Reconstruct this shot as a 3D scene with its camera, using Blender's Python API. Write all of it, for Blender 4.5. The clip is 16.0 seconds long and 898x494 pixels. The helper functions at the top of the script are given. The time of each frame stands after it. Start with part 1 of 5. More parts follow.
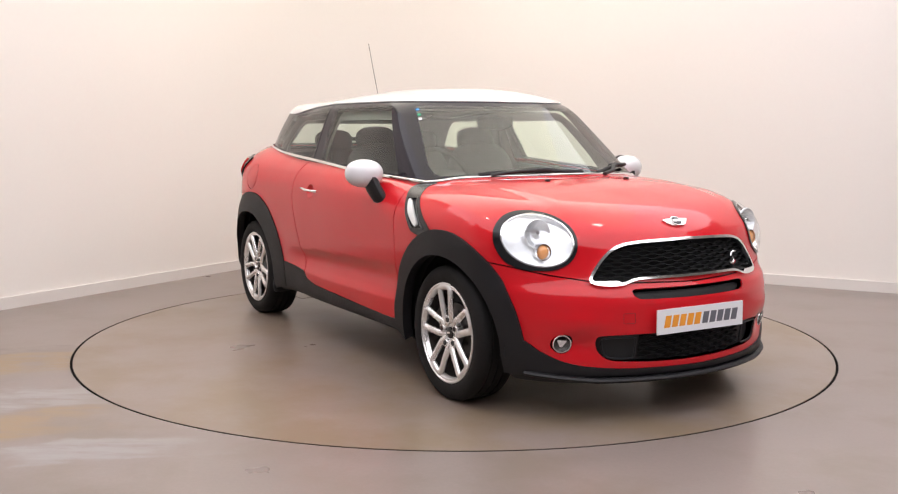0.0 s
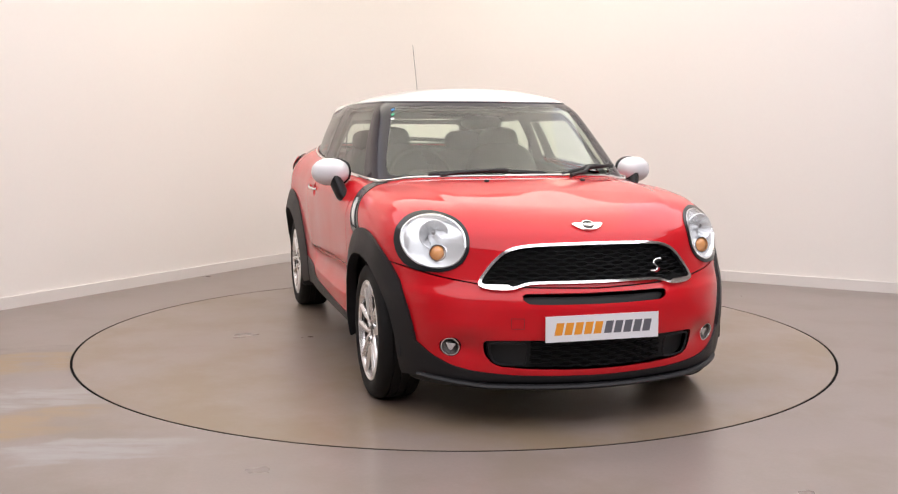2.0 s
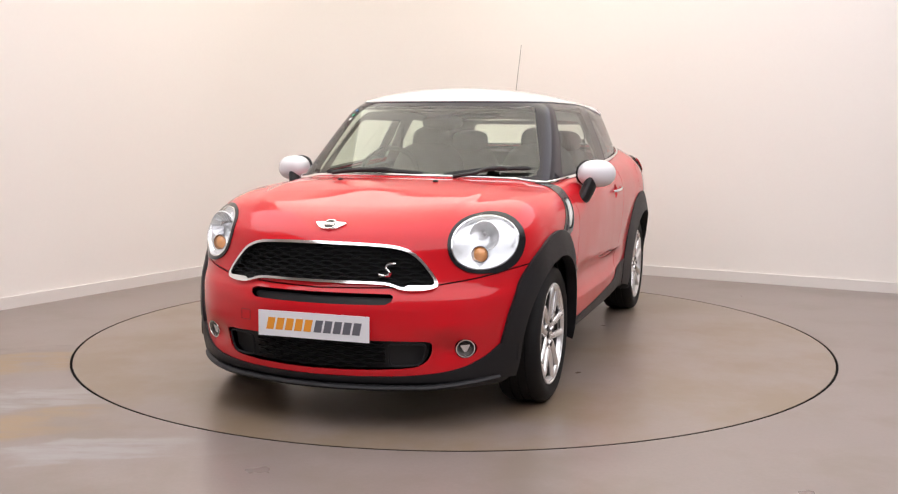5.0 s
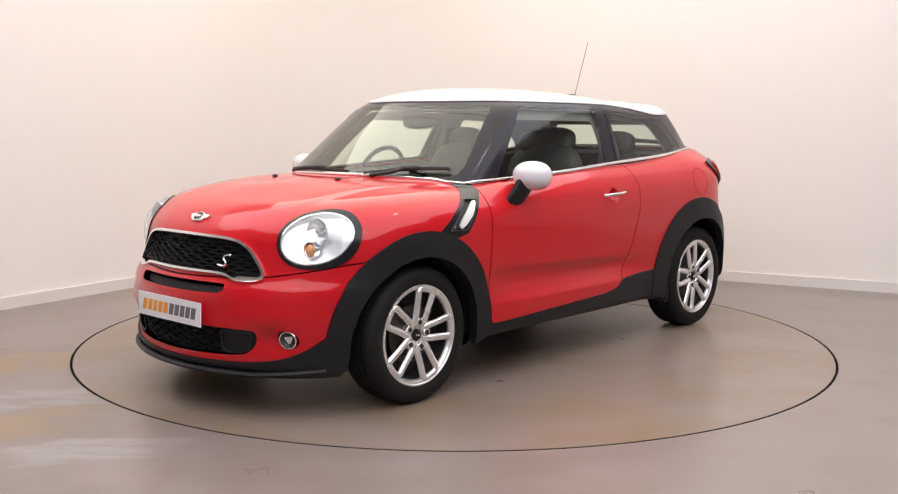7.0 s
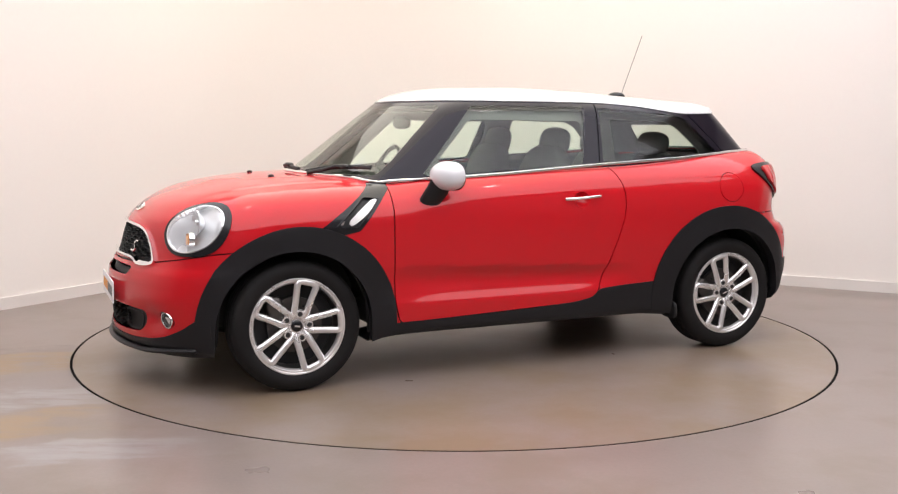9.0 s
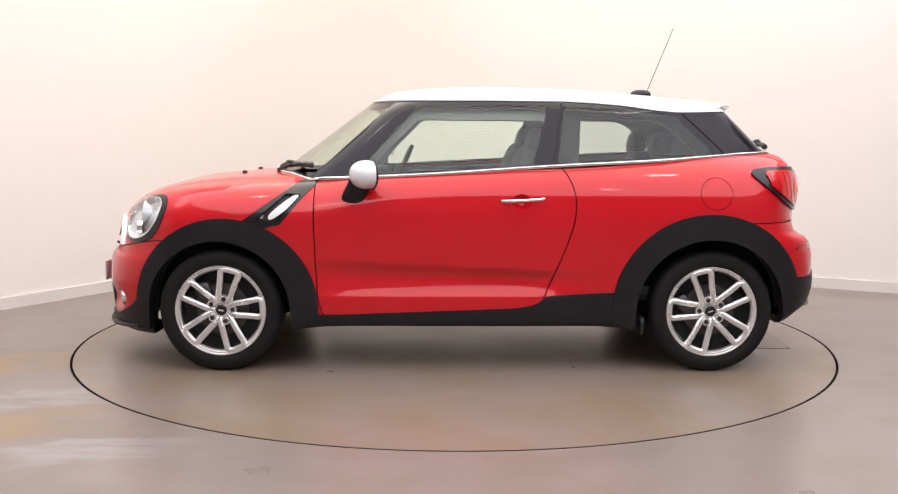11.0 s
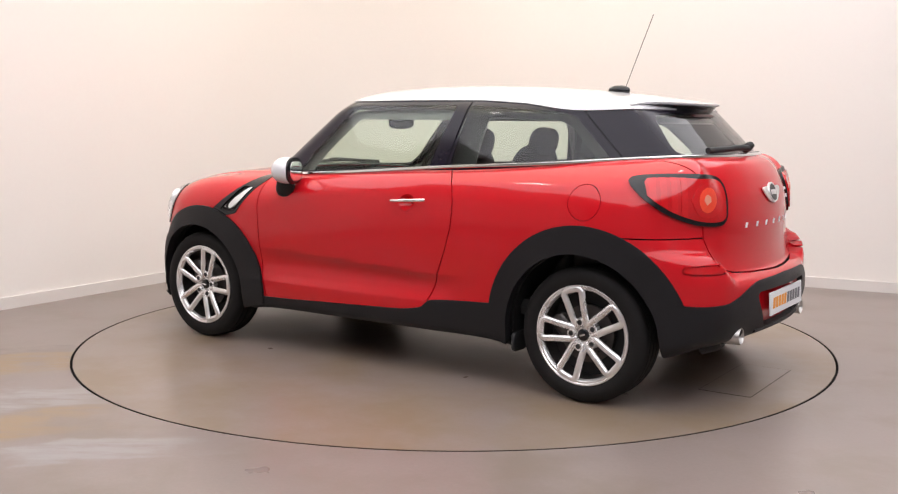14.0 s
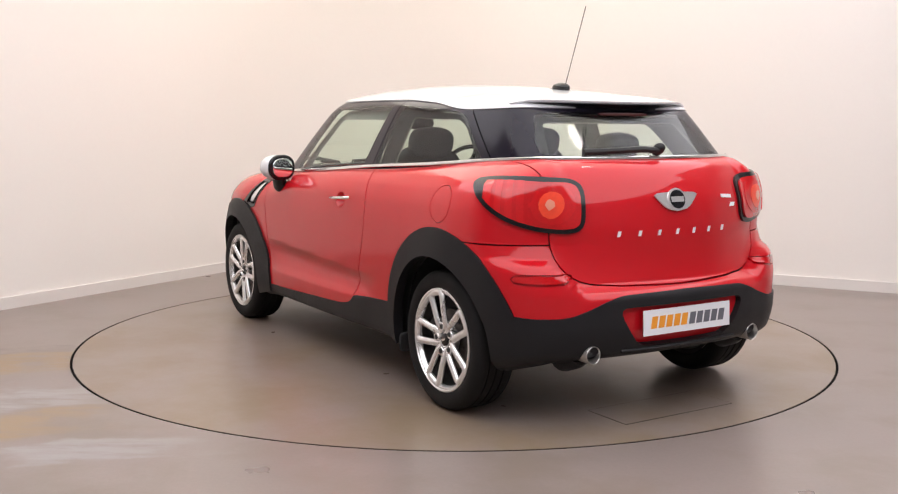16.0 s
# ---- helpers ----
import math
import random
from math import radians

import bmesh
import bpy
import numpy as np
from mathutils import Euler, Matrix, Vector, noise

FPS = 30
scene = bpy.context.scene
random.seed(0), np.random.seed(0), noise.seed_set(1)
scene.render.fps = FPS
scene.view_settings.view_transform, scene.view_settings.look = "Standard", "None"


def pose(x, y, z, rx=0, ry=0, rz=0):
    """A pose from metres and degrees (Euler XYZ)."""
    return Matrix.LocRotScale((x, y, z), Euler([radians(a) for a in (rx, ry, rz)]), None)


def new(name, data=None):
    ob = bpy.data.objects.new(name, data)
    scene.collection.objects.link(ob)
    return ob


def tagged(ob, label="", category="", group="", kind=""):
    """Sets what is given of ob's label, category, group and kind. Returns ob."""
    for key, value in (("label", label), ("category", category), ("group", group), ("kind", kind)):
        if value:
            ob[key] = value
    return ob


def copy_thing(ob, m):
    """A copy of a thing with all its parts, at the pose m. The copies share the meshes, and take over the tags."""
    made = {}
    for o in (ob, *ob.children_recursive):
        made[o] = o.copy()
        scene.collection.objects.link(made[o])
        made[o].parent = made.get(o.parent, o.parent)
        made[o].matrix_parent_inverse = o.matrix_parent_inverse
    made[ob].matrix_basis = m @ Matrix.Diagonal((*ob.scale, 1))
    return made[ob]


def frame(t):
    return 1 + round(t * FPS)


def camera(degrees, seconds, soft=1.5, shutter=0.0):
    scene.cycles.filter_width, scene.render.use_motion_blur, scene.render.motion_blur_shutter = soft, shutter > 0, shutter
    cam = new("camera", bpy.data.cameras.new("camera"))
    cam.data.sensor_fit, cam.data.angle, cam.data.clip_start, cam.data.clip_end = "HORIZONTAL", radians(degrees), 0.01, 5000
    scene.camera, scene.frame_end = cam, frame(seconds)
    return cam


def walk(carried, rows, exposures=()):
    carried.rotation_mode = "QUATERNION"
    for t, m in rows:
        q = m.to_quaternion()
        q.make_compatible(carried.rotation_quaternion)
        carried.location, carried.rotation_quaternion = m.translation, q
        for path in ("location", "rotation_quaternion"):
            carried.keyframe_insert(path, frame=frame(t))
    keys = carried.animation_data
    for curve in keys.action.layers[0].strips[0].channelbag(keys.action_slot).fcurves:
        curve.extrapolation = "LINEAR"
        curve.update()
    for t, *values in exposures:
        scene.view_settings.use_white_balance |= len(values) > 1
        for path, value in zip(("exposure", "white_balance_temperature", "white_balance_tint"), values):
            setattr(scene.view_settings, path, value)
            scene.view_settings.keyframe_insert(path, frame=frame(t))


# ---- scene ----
cam = camera(48.38, 16.0, soft=1.2)
CAM = pose(0, -6.120, 1.297, 83.093, 0, 0.287) @ pose(0, 0, 0, 0, 0, 0.226)
walk(cam, [(0, CAM), (16, CAM)], exposures=[(0, 0.0), (4, -0.02), (7, -0.02), (8.5, 0.03), (9, 0.08), (10.2, 0.14), (11.5, 0.18), (12, 0.15), (12.5, 0.08), (13.5, 0.04), (14.5, 0.02), (16, 0.0)])

# ---- light: a windowless photo studio lit by ceiling panels ----
world = bpy.data.worlds.new("world")
scene.world = world
world.use_nodes = True
world.node_tree.nodes["Background"].inputs[0].default_value = (1, 0.95, 0.9, 1)
world.node_tree.nodes["Background"].inputs[1].default_value = 0.05
PANEL_STRENGTH = 2.2


# ---- materials ----
def material(name, color, rough=0.5, metal=0.0, coat=0.0, grain=0.0, scale=60.0, bump=0.0, blotch=0.0, blotch_scale=3.0, spec=0.5, emit=0.0, emit_color=None):
    m = bpy.data.materials.new(name)
    m.use_nodes = True
    t = m.node_tree
    b = t.nodes["Principled BSDF"]
    b.inputs["Base Color"].default_value = (*color, 1)
    b.inputs["Roughness"].default_value = rough
    b.inputs["Metallic"].default_value = metal
    b.inputs["Coat Weight"].default_value = coat
    b.inputs["Coat Roughness"].default_value = 0.06
    b.inputs["Specular IOR Level"].default_value = spec
    if emit:
        b.inputs["Emission Color"].default_value = (*(emit_color or color), 1)
        b.inputs["Emission Strength"].default_value = emit
    if grain or bump or blotch:
        co = t.nodes.new("ShaderNodeTexCoord")
        fine = t.nodes.new("ShaderNodeTexNoise")
        fine.inputs["Scale"].default_value, fine.inputs["Detail"].default_value = scale, 5
        wide = t.nodes.new("ShaderNodeTexNoise")
        wide.inputs["Scale"].default_value, wide.inputs["Detail"].default_value = blotch_scale, 4
        for n in (fine, wide):
            t.links.new(co.outputs["Object"], n.inputs["Vector"])
        add = t.nodes.new("ShaderNodeMath")
        add.operation = "MULTIPLY_ADD"
        t.links.new(fine.outputs["Fac"], add.inputs[0])
        add.inputs[1].default_value = 2 * grain
        add.inputs[2].default_value = 1 - grain - blotch
        add2 = t.nodes.new("ShaderNodeMath")
        add2.operation = "MULTIPLY_ADD"
        t.links.new(wide.outputs["Fac"], add2.inputs[0])
        add2.inputs[1].default_value = 2 * blotch
        t.links.new(add.outputs[0], add2.inputs[2])
        mul = t.nodes.new("ShaderNodeVectorMath")
        mul.operation = "SCALE"
        mul.inputs[0].default_value = color
        t.links.new(add2.outputs[0], mul.inputs["Scale"])
        t.links.new(mul.outputs[0], b.inputs["Base Color"])
        rr = t.nodes.new("ShaderNodeMath")
        rr.operation = "MULTIPLY_ADD"
        t.links.new(wide.outputs["Fac"], rr.inputs[0])
        rr.inputs[1].default_value, rr.inputs[2].default_value = rough * 0.5, rough * 0.75
        t.links.new(rr.outputs[0], b.inputs["Roughness"])
        if bump:
            bp = t.nodes.new("ShaderNodeBump")
            bp.inputs["Strength"].default_value, bp.inputs["Distance"].default_value = bump, 0.002
            t.links.new(fine.outputs["Fac"], bp.inputs["Height"])
            t.links.new(bp.outputs[0], b.inputs["Normal"])
    return m


def glass(name, tint, gloss_rough=0.02, gloss=0.055):
    m = bpy.data.materials.new(name)
    m.use_nodes = True
    t = m.node_tree
    t.nodes.clear()
    out = t.nodes.new("ShaderNodeOutputMaterial")
    mix = t.nodes.new("ShaderNodeMixShader")
    tr = t.nodes.new("ShaderNodeBsdfTransparent")
    tr.inputs[0].default_value = (*tint, 1)
    gl = t.nodes.new("ShaderNodeBsdfGlossy")
    gl.inputs["Roughness"].default_value = gloss_rough
    lw = t.nodes.new("ShaderNodeLayerWeight")
    lw.inputs["Blend"].default_value = 0.5
    pw = t.nodes.new("ShaderNodeMath")
    pw.operation = "POWER"
    pw.inputs[1].default_value = 4.5
    t.links.new(lw.outputs["Facing"], pw.inputs[0])
    ad = t.nodes.new("ShaderNodeMath")
    ad.operation = "MULTIPLY_ADD"
    ad.inputs[1].default_value, ad.inputs[2].default_value = 0.85, gloss
    t.links.new(pw.outputs[0], ad.inputs[0])
    t.links.new(ad.outputs[0], mix.inputs[0])
    t.links.new(tr.outputs[0], mix.inputs[1])
    t.links.new(gl.outputs[0], mix.inputs[2])
    t.links.new(mix.outputs[0], out.inputs[0])
    return m


RED = material("red_paint", (0.545, 0.0055, 0.0125), rough=0.42, metal=0.0, coat=0.85, grain=0.06, scale=900, spec=0.08)
RED.node_tree.nodes["Principled BSDF"].inputs["Coat Roughness"].default_value = 0.05
WHITE = material("white_paint", (0.68, 0.68, 0.705), rough=0.35, coat=0.8, grain=0.01, scale=200)
PLASTIC = material("black_plastic", (0.0125, 0.0120, 0.0136), rough=0.46, spec=0.28, grain=0.2, scale=420, bump=0.25, blotch=0.15, blotch_scale=6)
PILLAR = material("gloss_pillar", (0.009, 0.007, 0.014), rough=0.16, grain=0.05, scale=100, spec=0.30)
GLOSS = material("gloss_black", (0.009, 0.009, 0.011), rough=0.22, spec=0.45, grain=0.05, scale=100)
GRILLE_BLACK = material("grille_black", (0.008, 0.008, 0.009), rough=0.5, spec=0.2, grain=0.1, scale=100)
TRIM = material("dark_trim", (0.012, 0.012, 0.013), rough=0.6, grain=0.15, scale=200)
CHROME = material("chrome", (0.90, 0.90, 0.90), rough=0.12, metal=1.0, grain=0.02, scale=80)
ALLOY = material("alloy", (0.82, 0.81, 0.805), rough=0.28, metal=0.78, coat=0.2, grain=0.05, scale=300, blotch=0.06)
STEEL = material("dark_steel", (0.11, 0.10, 0.095), rough=0.45, metal=0.8, grain=0.2, scale=80)
RUBBER = material("tyre_rubber", (0.0088, 0.0078, 0.0078), rough=0.7, spec=0.25, grain=0.2, scale=150, bump=0.2, blotch=0.2, blotch_scale=8)
FABRIC = material("seat_leather", (0.04, 0.038, 0.04), rough=0.6, grain=0.15, scale=120, bump=0.2)
CABIN = material("cabin_plastic", (0.020, 0.019, 0.019), rough=0.65, grain=0.1, scale=100)
HEADLINER = material("headliner", (0.30, 0.28, 0.25), rough=0.9, grain=0.08, scale=200)
LINING_INNER = material("inner_lining", (0.24, 0.23, 0.215), rough=0.85, grain=0.08, scale=160)
LINING = material("pillar_lining", (0.014, 0.012, 0.014), rough=0.8, grain=0.1, scale=160)
GLASS_SIDE = glass("side_glass", (0.84, 0.93, 0.86), 0.06, gloss=0.055)
GLASS_SCREEN = glass("screen_glass", (0.85, 0.93, 0.84), gloss=0.085)
GLASS_REAR = glass("rear_glass", (0.74, 0.82, 0.76), 0.05, gloss=0.05)
GLASS_BACK = glass("back_glass", (0.84, 0.90, 0.85), 0.04, gloss=0.05)
LENS = glass("clear_lens", (0.95, 0.96, 0.97), gloss=0.04)
REFLECTOR = material("lamp_reflector", (0.82, 0.83, 0.84), rough=0.26, metal=0.45, coat=0.5, grain=0.06, scale=70, bump=0.6)
AMBER = material("amber_lens", (0.90, 0.41, 0.15), rough=0.25, coat=0.8)
RED_LENS = material("red_lens", (0.54, 0.005, 0.009), rough=0.16, coat=1.0, spec=0.3, grain=0.15, scale=90, blotch=0.12, blotch_scale=9)
RED_LENS_RIB = material("red_lens_bright", (0.60, 0.007, 0.011), rough=0.12, coat=1.0, spec=0.3, grain=0.12, scale=90, bump=0.3)
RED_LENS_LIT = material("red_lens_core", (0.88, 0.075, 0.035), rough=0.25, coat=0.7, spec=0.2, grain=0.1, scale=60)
PLATE = material("plate_white", (0.80, 0.80, 0.82), rough=0.35, grain=0.01)
ORANGE = material("orange_print", (0.85, 0.33, 0.03), rough=0.45)
GREYPRINT = material("grey_print", (0.13, 0.13, 0.15), rough=0.45)
MIRROR_GLASS = material("mirror_glass", (0.85, 0.88, 0.88), rough=0.02, metal=1.0)
SIDE_LAMP = material("repeater_lens", (0.80, 0.80, 0.79), rough=0.2, coat=0.6, grain=0.05, scale=120)
REDMARK = material("red_mark", (0.50, 0.02, 0.03), rough=0.3)


# ---- mesh tools ----
def link(name, bm, mat, parent=None, label="", smooth=True):
    me = bpy.data.meshes.new(name)
    bmesh.ops.recalc_face_normals(bm, faces=bm.faces)
    bm.to_mesh(me)
    bm.free()
    me.materials.append(mat)
    if smooth:
        me.polygons.foreach_set("use_smooth", [True] * len(me.polygons))
        me.set_sharp_from_angle(angle=radians(38))
    ob = new(name, me)
    ob.parent = parent
    return tagged(ob, label)


part = link


def smax(a, b, r):
    h = np.maximum(r - np.abs(a - b), 0) / r
    return np.maximum(a, b) + h * h * r / 4


def curve(xs, ys):
    """A smooth monotone curve through a few knots (cubic Hermite)."""
    xs, ys = np.array(xs, float), np.array(ys, float)
    d = np.diff(ys) / np.diff(xs)
    m = np.concatenate([[d[0]], np.where(d[:-1] * d[1:] > 0, 2 * d[:-1] * d[1:] / (d[:-1] + d[1:] + 1e-12), 0), [d[-1]]])

    def f(x):
        x = np.clip(x, xs[0], xs[-1])
        k = np.clip(np.searchsorted(xs, x) - 1, 0, len(d) - 1)
        h = xs[k + 1] - xs[k]
        t = (x - xs[k]) / h
        return ys[k] * (1 + 2 * t) * (1 - t) ** 2 + h * m[k] * t * (1 - t) ** 2 + ys[k + 1] * t * t * (3 - 2 * t) + h * m[k + 1] * t * t * (t - 1)
    return f


def soft_outline(pts, rounds=3):
    p = np.array(pts, float)
    for _ in range(rounds):
        q = np.roll(p, -1, 0)
        p = np.stack([0.75 * p + 0.25 * q, 0.25 * p + 0.75 * q], 1).reshape(-1, 2)
    return p


def tight_outline(pts, r, rounds=3):
    """A closed outline whose corners alone are rounded, by about r."""
    out, n = [], len(pts)
    for k in range(n):
        p, a, b = (np.array(pts[i % n], float) for i in (k, k - 1, k + 1))
        for q in (a, b):
            u = q - p
            out.append(p + u * min(0.45, r / np.linalg.norm(u)))
            if q is a:
                out.append(p)
    return soft_outline(out, rounds)


def inside(a, b, pts):
    """Signed distance of the points (a, b) to a closed outline; negative inside."""
    p, q = pts, np.roll(pts, -1, 0)
    best, wind = np.full(len(a), 1e9), np.zeros(len(a), bool)
    for (x0, y0), (x1, y1) in zip(p, q):
        ex, ey = x1 - x0, y1 - y0
        t = np.clip(((a - x0) * ex + (b - y0) * ey) / (ex * ex + ey * ey + 1e-15), 0, 1)
        best = np.minimum(best, (a - x0 - t * ex) ** 2 + (b - y0 - t * ey) ** 2)
        c = (y0 > b) != (y1 > b)
        wind ^= c & (a < ex * (b - y0) / (ey if abs(ey) > 1e-12 else 1e-12) + x0)
    return np.where(wind, -1, 1) * np.sqrt(best)


class Shell:
    """The left half of a smooth shell f = 0, cut into panels along curves on it."""

    def __init__(self, f, grid, spine_z):
        self.f = f
        o, d = grid
        lo, hi = np.zeros(len(o)), np.full(len(o), 1.6)
        for _ in range(34):
            mid = (lo + hi) / 2
            p = o + d * mid[:, None]
            neg = f(p) < 0
            lo, hi = np.where(neg, mid, lo), np.where(neg, hi, mid)
        self.v = [tuple(p) for p in (o + d * lo[:, None])]
        self.faces = []

    def fill(self, cols, rows, label):
        for i in range(cols - 1):
            for j in range(rows - 1):
                a = i * rows + j
                self.faces.append(((a, a + rows, a + rows + 1, a + 1), label))

    def cut(self, g, sel, label, where=None):
        V = np.array(self.v)
        d = g(V)
        d = np.where(np.abs(d) < 1e-4, 1e-4, d)
        ok = where(V) if where is not None else None
        made, out = {}, []
        for fc, lab in self.faces:
            if lab not in sel or (ok is not None and not all(ok[i] for i in fc if i < len(ok))):
                out.append((fc, lab))
                continue
            s = [d[i] < 0 for i in fc]
            if all(s):
                out.append((fc, label))
            elif not any(s):
                out.append((fc, lab))
            else:
                n, a, b = len(fc), [], []
                for k in range(n):
                    i, j = fc[k], fc[(k + 1) % n]
                    (a if s[k] else b).append(i)
                    if s[k] != s[(k + 1) % n]:
                        key = (min(i, j), max(i, j))
                        if key not in made:
                            t = d[i] / (d[i] - d[j])
                            made[key] = len(self.v)
                            self.v.append(tuple(np.array(self.v[i]) * (1 - t) + np.array(self.v[j]) * t))
                        a.append(made[key])
                        b.append(made[key])
                if len(a) > 2:
                    out.append((tuple(a), label))
                if len(b) > 2:
                    out.append((tuple(b), lab))
        self.faces = out

    def normals(self, P):
        e, n = 0.002, np.zeros_like(P)
        for k in range(3):
            q, r = P.copy(), P.copy()
            q[:, k] += e
            r[:, k] -= e
            n[:, k] = self.f(q) - self.f(r)
        return n / (np.linalg.norm(n, axis=1)[:, None] + 1e-12)

    def emit(self, labels, name, mat, parent, side="both", off=0.0, depth=0.008, label="", bulge=None):
        fs = [fc for fc, lab in self.faces if lab in labels]
        ids = sorted({i for fc in fs for i in fc})
        pos = {i: k for k, i in enumerate(ids)}
        P = np.array([self.v[i] for i in ids])
        N = self.normals(P)
        P = P + N * (off if bulge is None else bulge(P)[:, None])
        fs = [[pos[i] for i in fc] for fc in fs]
        count = {}
        for fc in fs:
            for k in range(len(fc)):
                a, b = fc[k], fc[(k + 1) % len(fc)]
                count[(min(a, b), max(a, b))] = count.get((min(a, b), max(a, b)), 0) + 1
        verts, faces, norms = [], [], []
        for sgn in ((1, -1) if side == "both" else (1,) if side == "L" else (-1,)):
            S = np.array((1, sgn, 1))
            base = len(verts)
            verts += [tuple(p) for p in P * S]
            Q = (P - N * depth) * S
            Ns = N * S
            low = {}
            for fc in fs:
                fc2 = fc if sgn > 0 else fc[::-1]
                faces.append([base + i for i in fc2])
                norms += [tuple(Ns[i]) for i in fc2]
                for k in range(len(fc2)):
                    a, b = fc2[k], fc2[(k + 1) % len(fc2)]
                    if depth and count[(min(a, b), max(a, b))] == 1 and not (abs(P[a][1]) < 2e-4 and abs(P[b][1]) < 2e-4):
                        for i in (a, b):
                            if i not in low:
                                low[i] = len(verts)
                                verts.append(tuple(Q[i]))
                        faces.append([base + b, base + a, low[a], low[b]])
                        w = np.cross((P[b] - P[a]) * S, -Ns[a])
                        w = -w / (np.linalg.norm(w) + 1e-12)
                        norms += [tuple(w)] * 4
        me = bpy.data.meshes.new(name)
        me.from_pydata(verts, [], faces)
        me.materials.append(mat)
        me.polygons.foreach_set("use_smooth", [True] * len(me.polygons))
        if bulge is None or depth:
            me.normals_split_custom_set(norms)
        ob = new(name, me)
        ob.parent = parent
        return tagged(ob, label)


def spine_grid(x_front, x_rear, z, n_fan, n_side, e0, e1, n_e):
    """Rays that fan out from a spine along the car: round the nose, along the side, round the tail."""
    st = [(x_front, a) for a in np.linspace(0, 90, n_fan)] + [(x, 90) for x in np.linspace(x_front, x_rear, n_side)[1:-1]] + [(x_rear, a) for a in np.linspace(90, 180, n_fan)]
    o, d = [], []
    for x, a in st:
        for e in np.linspace(e0, e1, n_e):
            o.append((x, 0, z))
            c = math.cos(radians(e))
            d.append((c * math.cos(radians(a)), c * max(math.sin(radians(a)), 0 if a > 0 else 0), math.sin(radians(e))))
    return (np.array(o, float), np.array(d, float)), len(st), n_e


# ---- the body's form: nose, tail, side and top surfaces, in the car's own space (x forward, y left) ----
nose = curve([0.14, 0.18, 0.24, 0.32, 0.42, 0.52, 0.57, 0.62, 0.72, 0.82, 0.88, 0.95, 1.1], [1.99, 2.04, 2.07, 2.075, 2.088, 2.085, 2.072, 2.035, 2.005, 1.985, 1.95, 1.90, 1.70])
tail = curve([0.2, 0.27, 0.34, 0.45, 0.56, 0.595, 0.625, 0.72, 0.85, 0.95, 1.05, 1.12, 1.2], [-1.80, -1.88, -1.96, -1.99, -1.985, -1.965, -1.915, -1.905, -1.91, -1.90, -1.865, -1.82, -1.72])
flank = curve([0.18, 0.30, 0.42, 0.55, 0.70, 0.82, 0.92, 1.0, 1.06, 1.14], [0.815, 0.838, 0.846, 0.857, 0.868, 0.872, 0.864, 0.838, 0.795, 0.71])
plan = curve([-2.0, -1.8, -1.6, -1.35, -1.0, 0.0, 0.9, 1.2, 1.5, 1.75, 2.0], [-0.15, -0.07, -0.018, 0.008, 0.0, 0.004, 0.0, 0.0, -0.025, -0.075, -0.16])
belt_z = curve([-2.0, -1.6, -1.0, -0.475, 0.18, 0.8, 1.1], [1.155, 1.148, 1.109, 1.082, 1.038, 1.008, 1.0])
belt_y = curve([-1.9, -1.6, -1.36, -1.0, -0.475, 0.2, 0.75, 1.1], [0.46, 0.60, 0.675, 0.74, 0.775, 0.778, 0.735, 0.70])
bonnet = curve([0.6, 0.8, 1.0, 1.2, 1.4, 1.6, 1.75, 1.9, 2.05, 2.2], [1.04, 1.036, 1.032, 1.024, 1.006, 0.974, 0.94, 0.893, 0.82, 0.70])


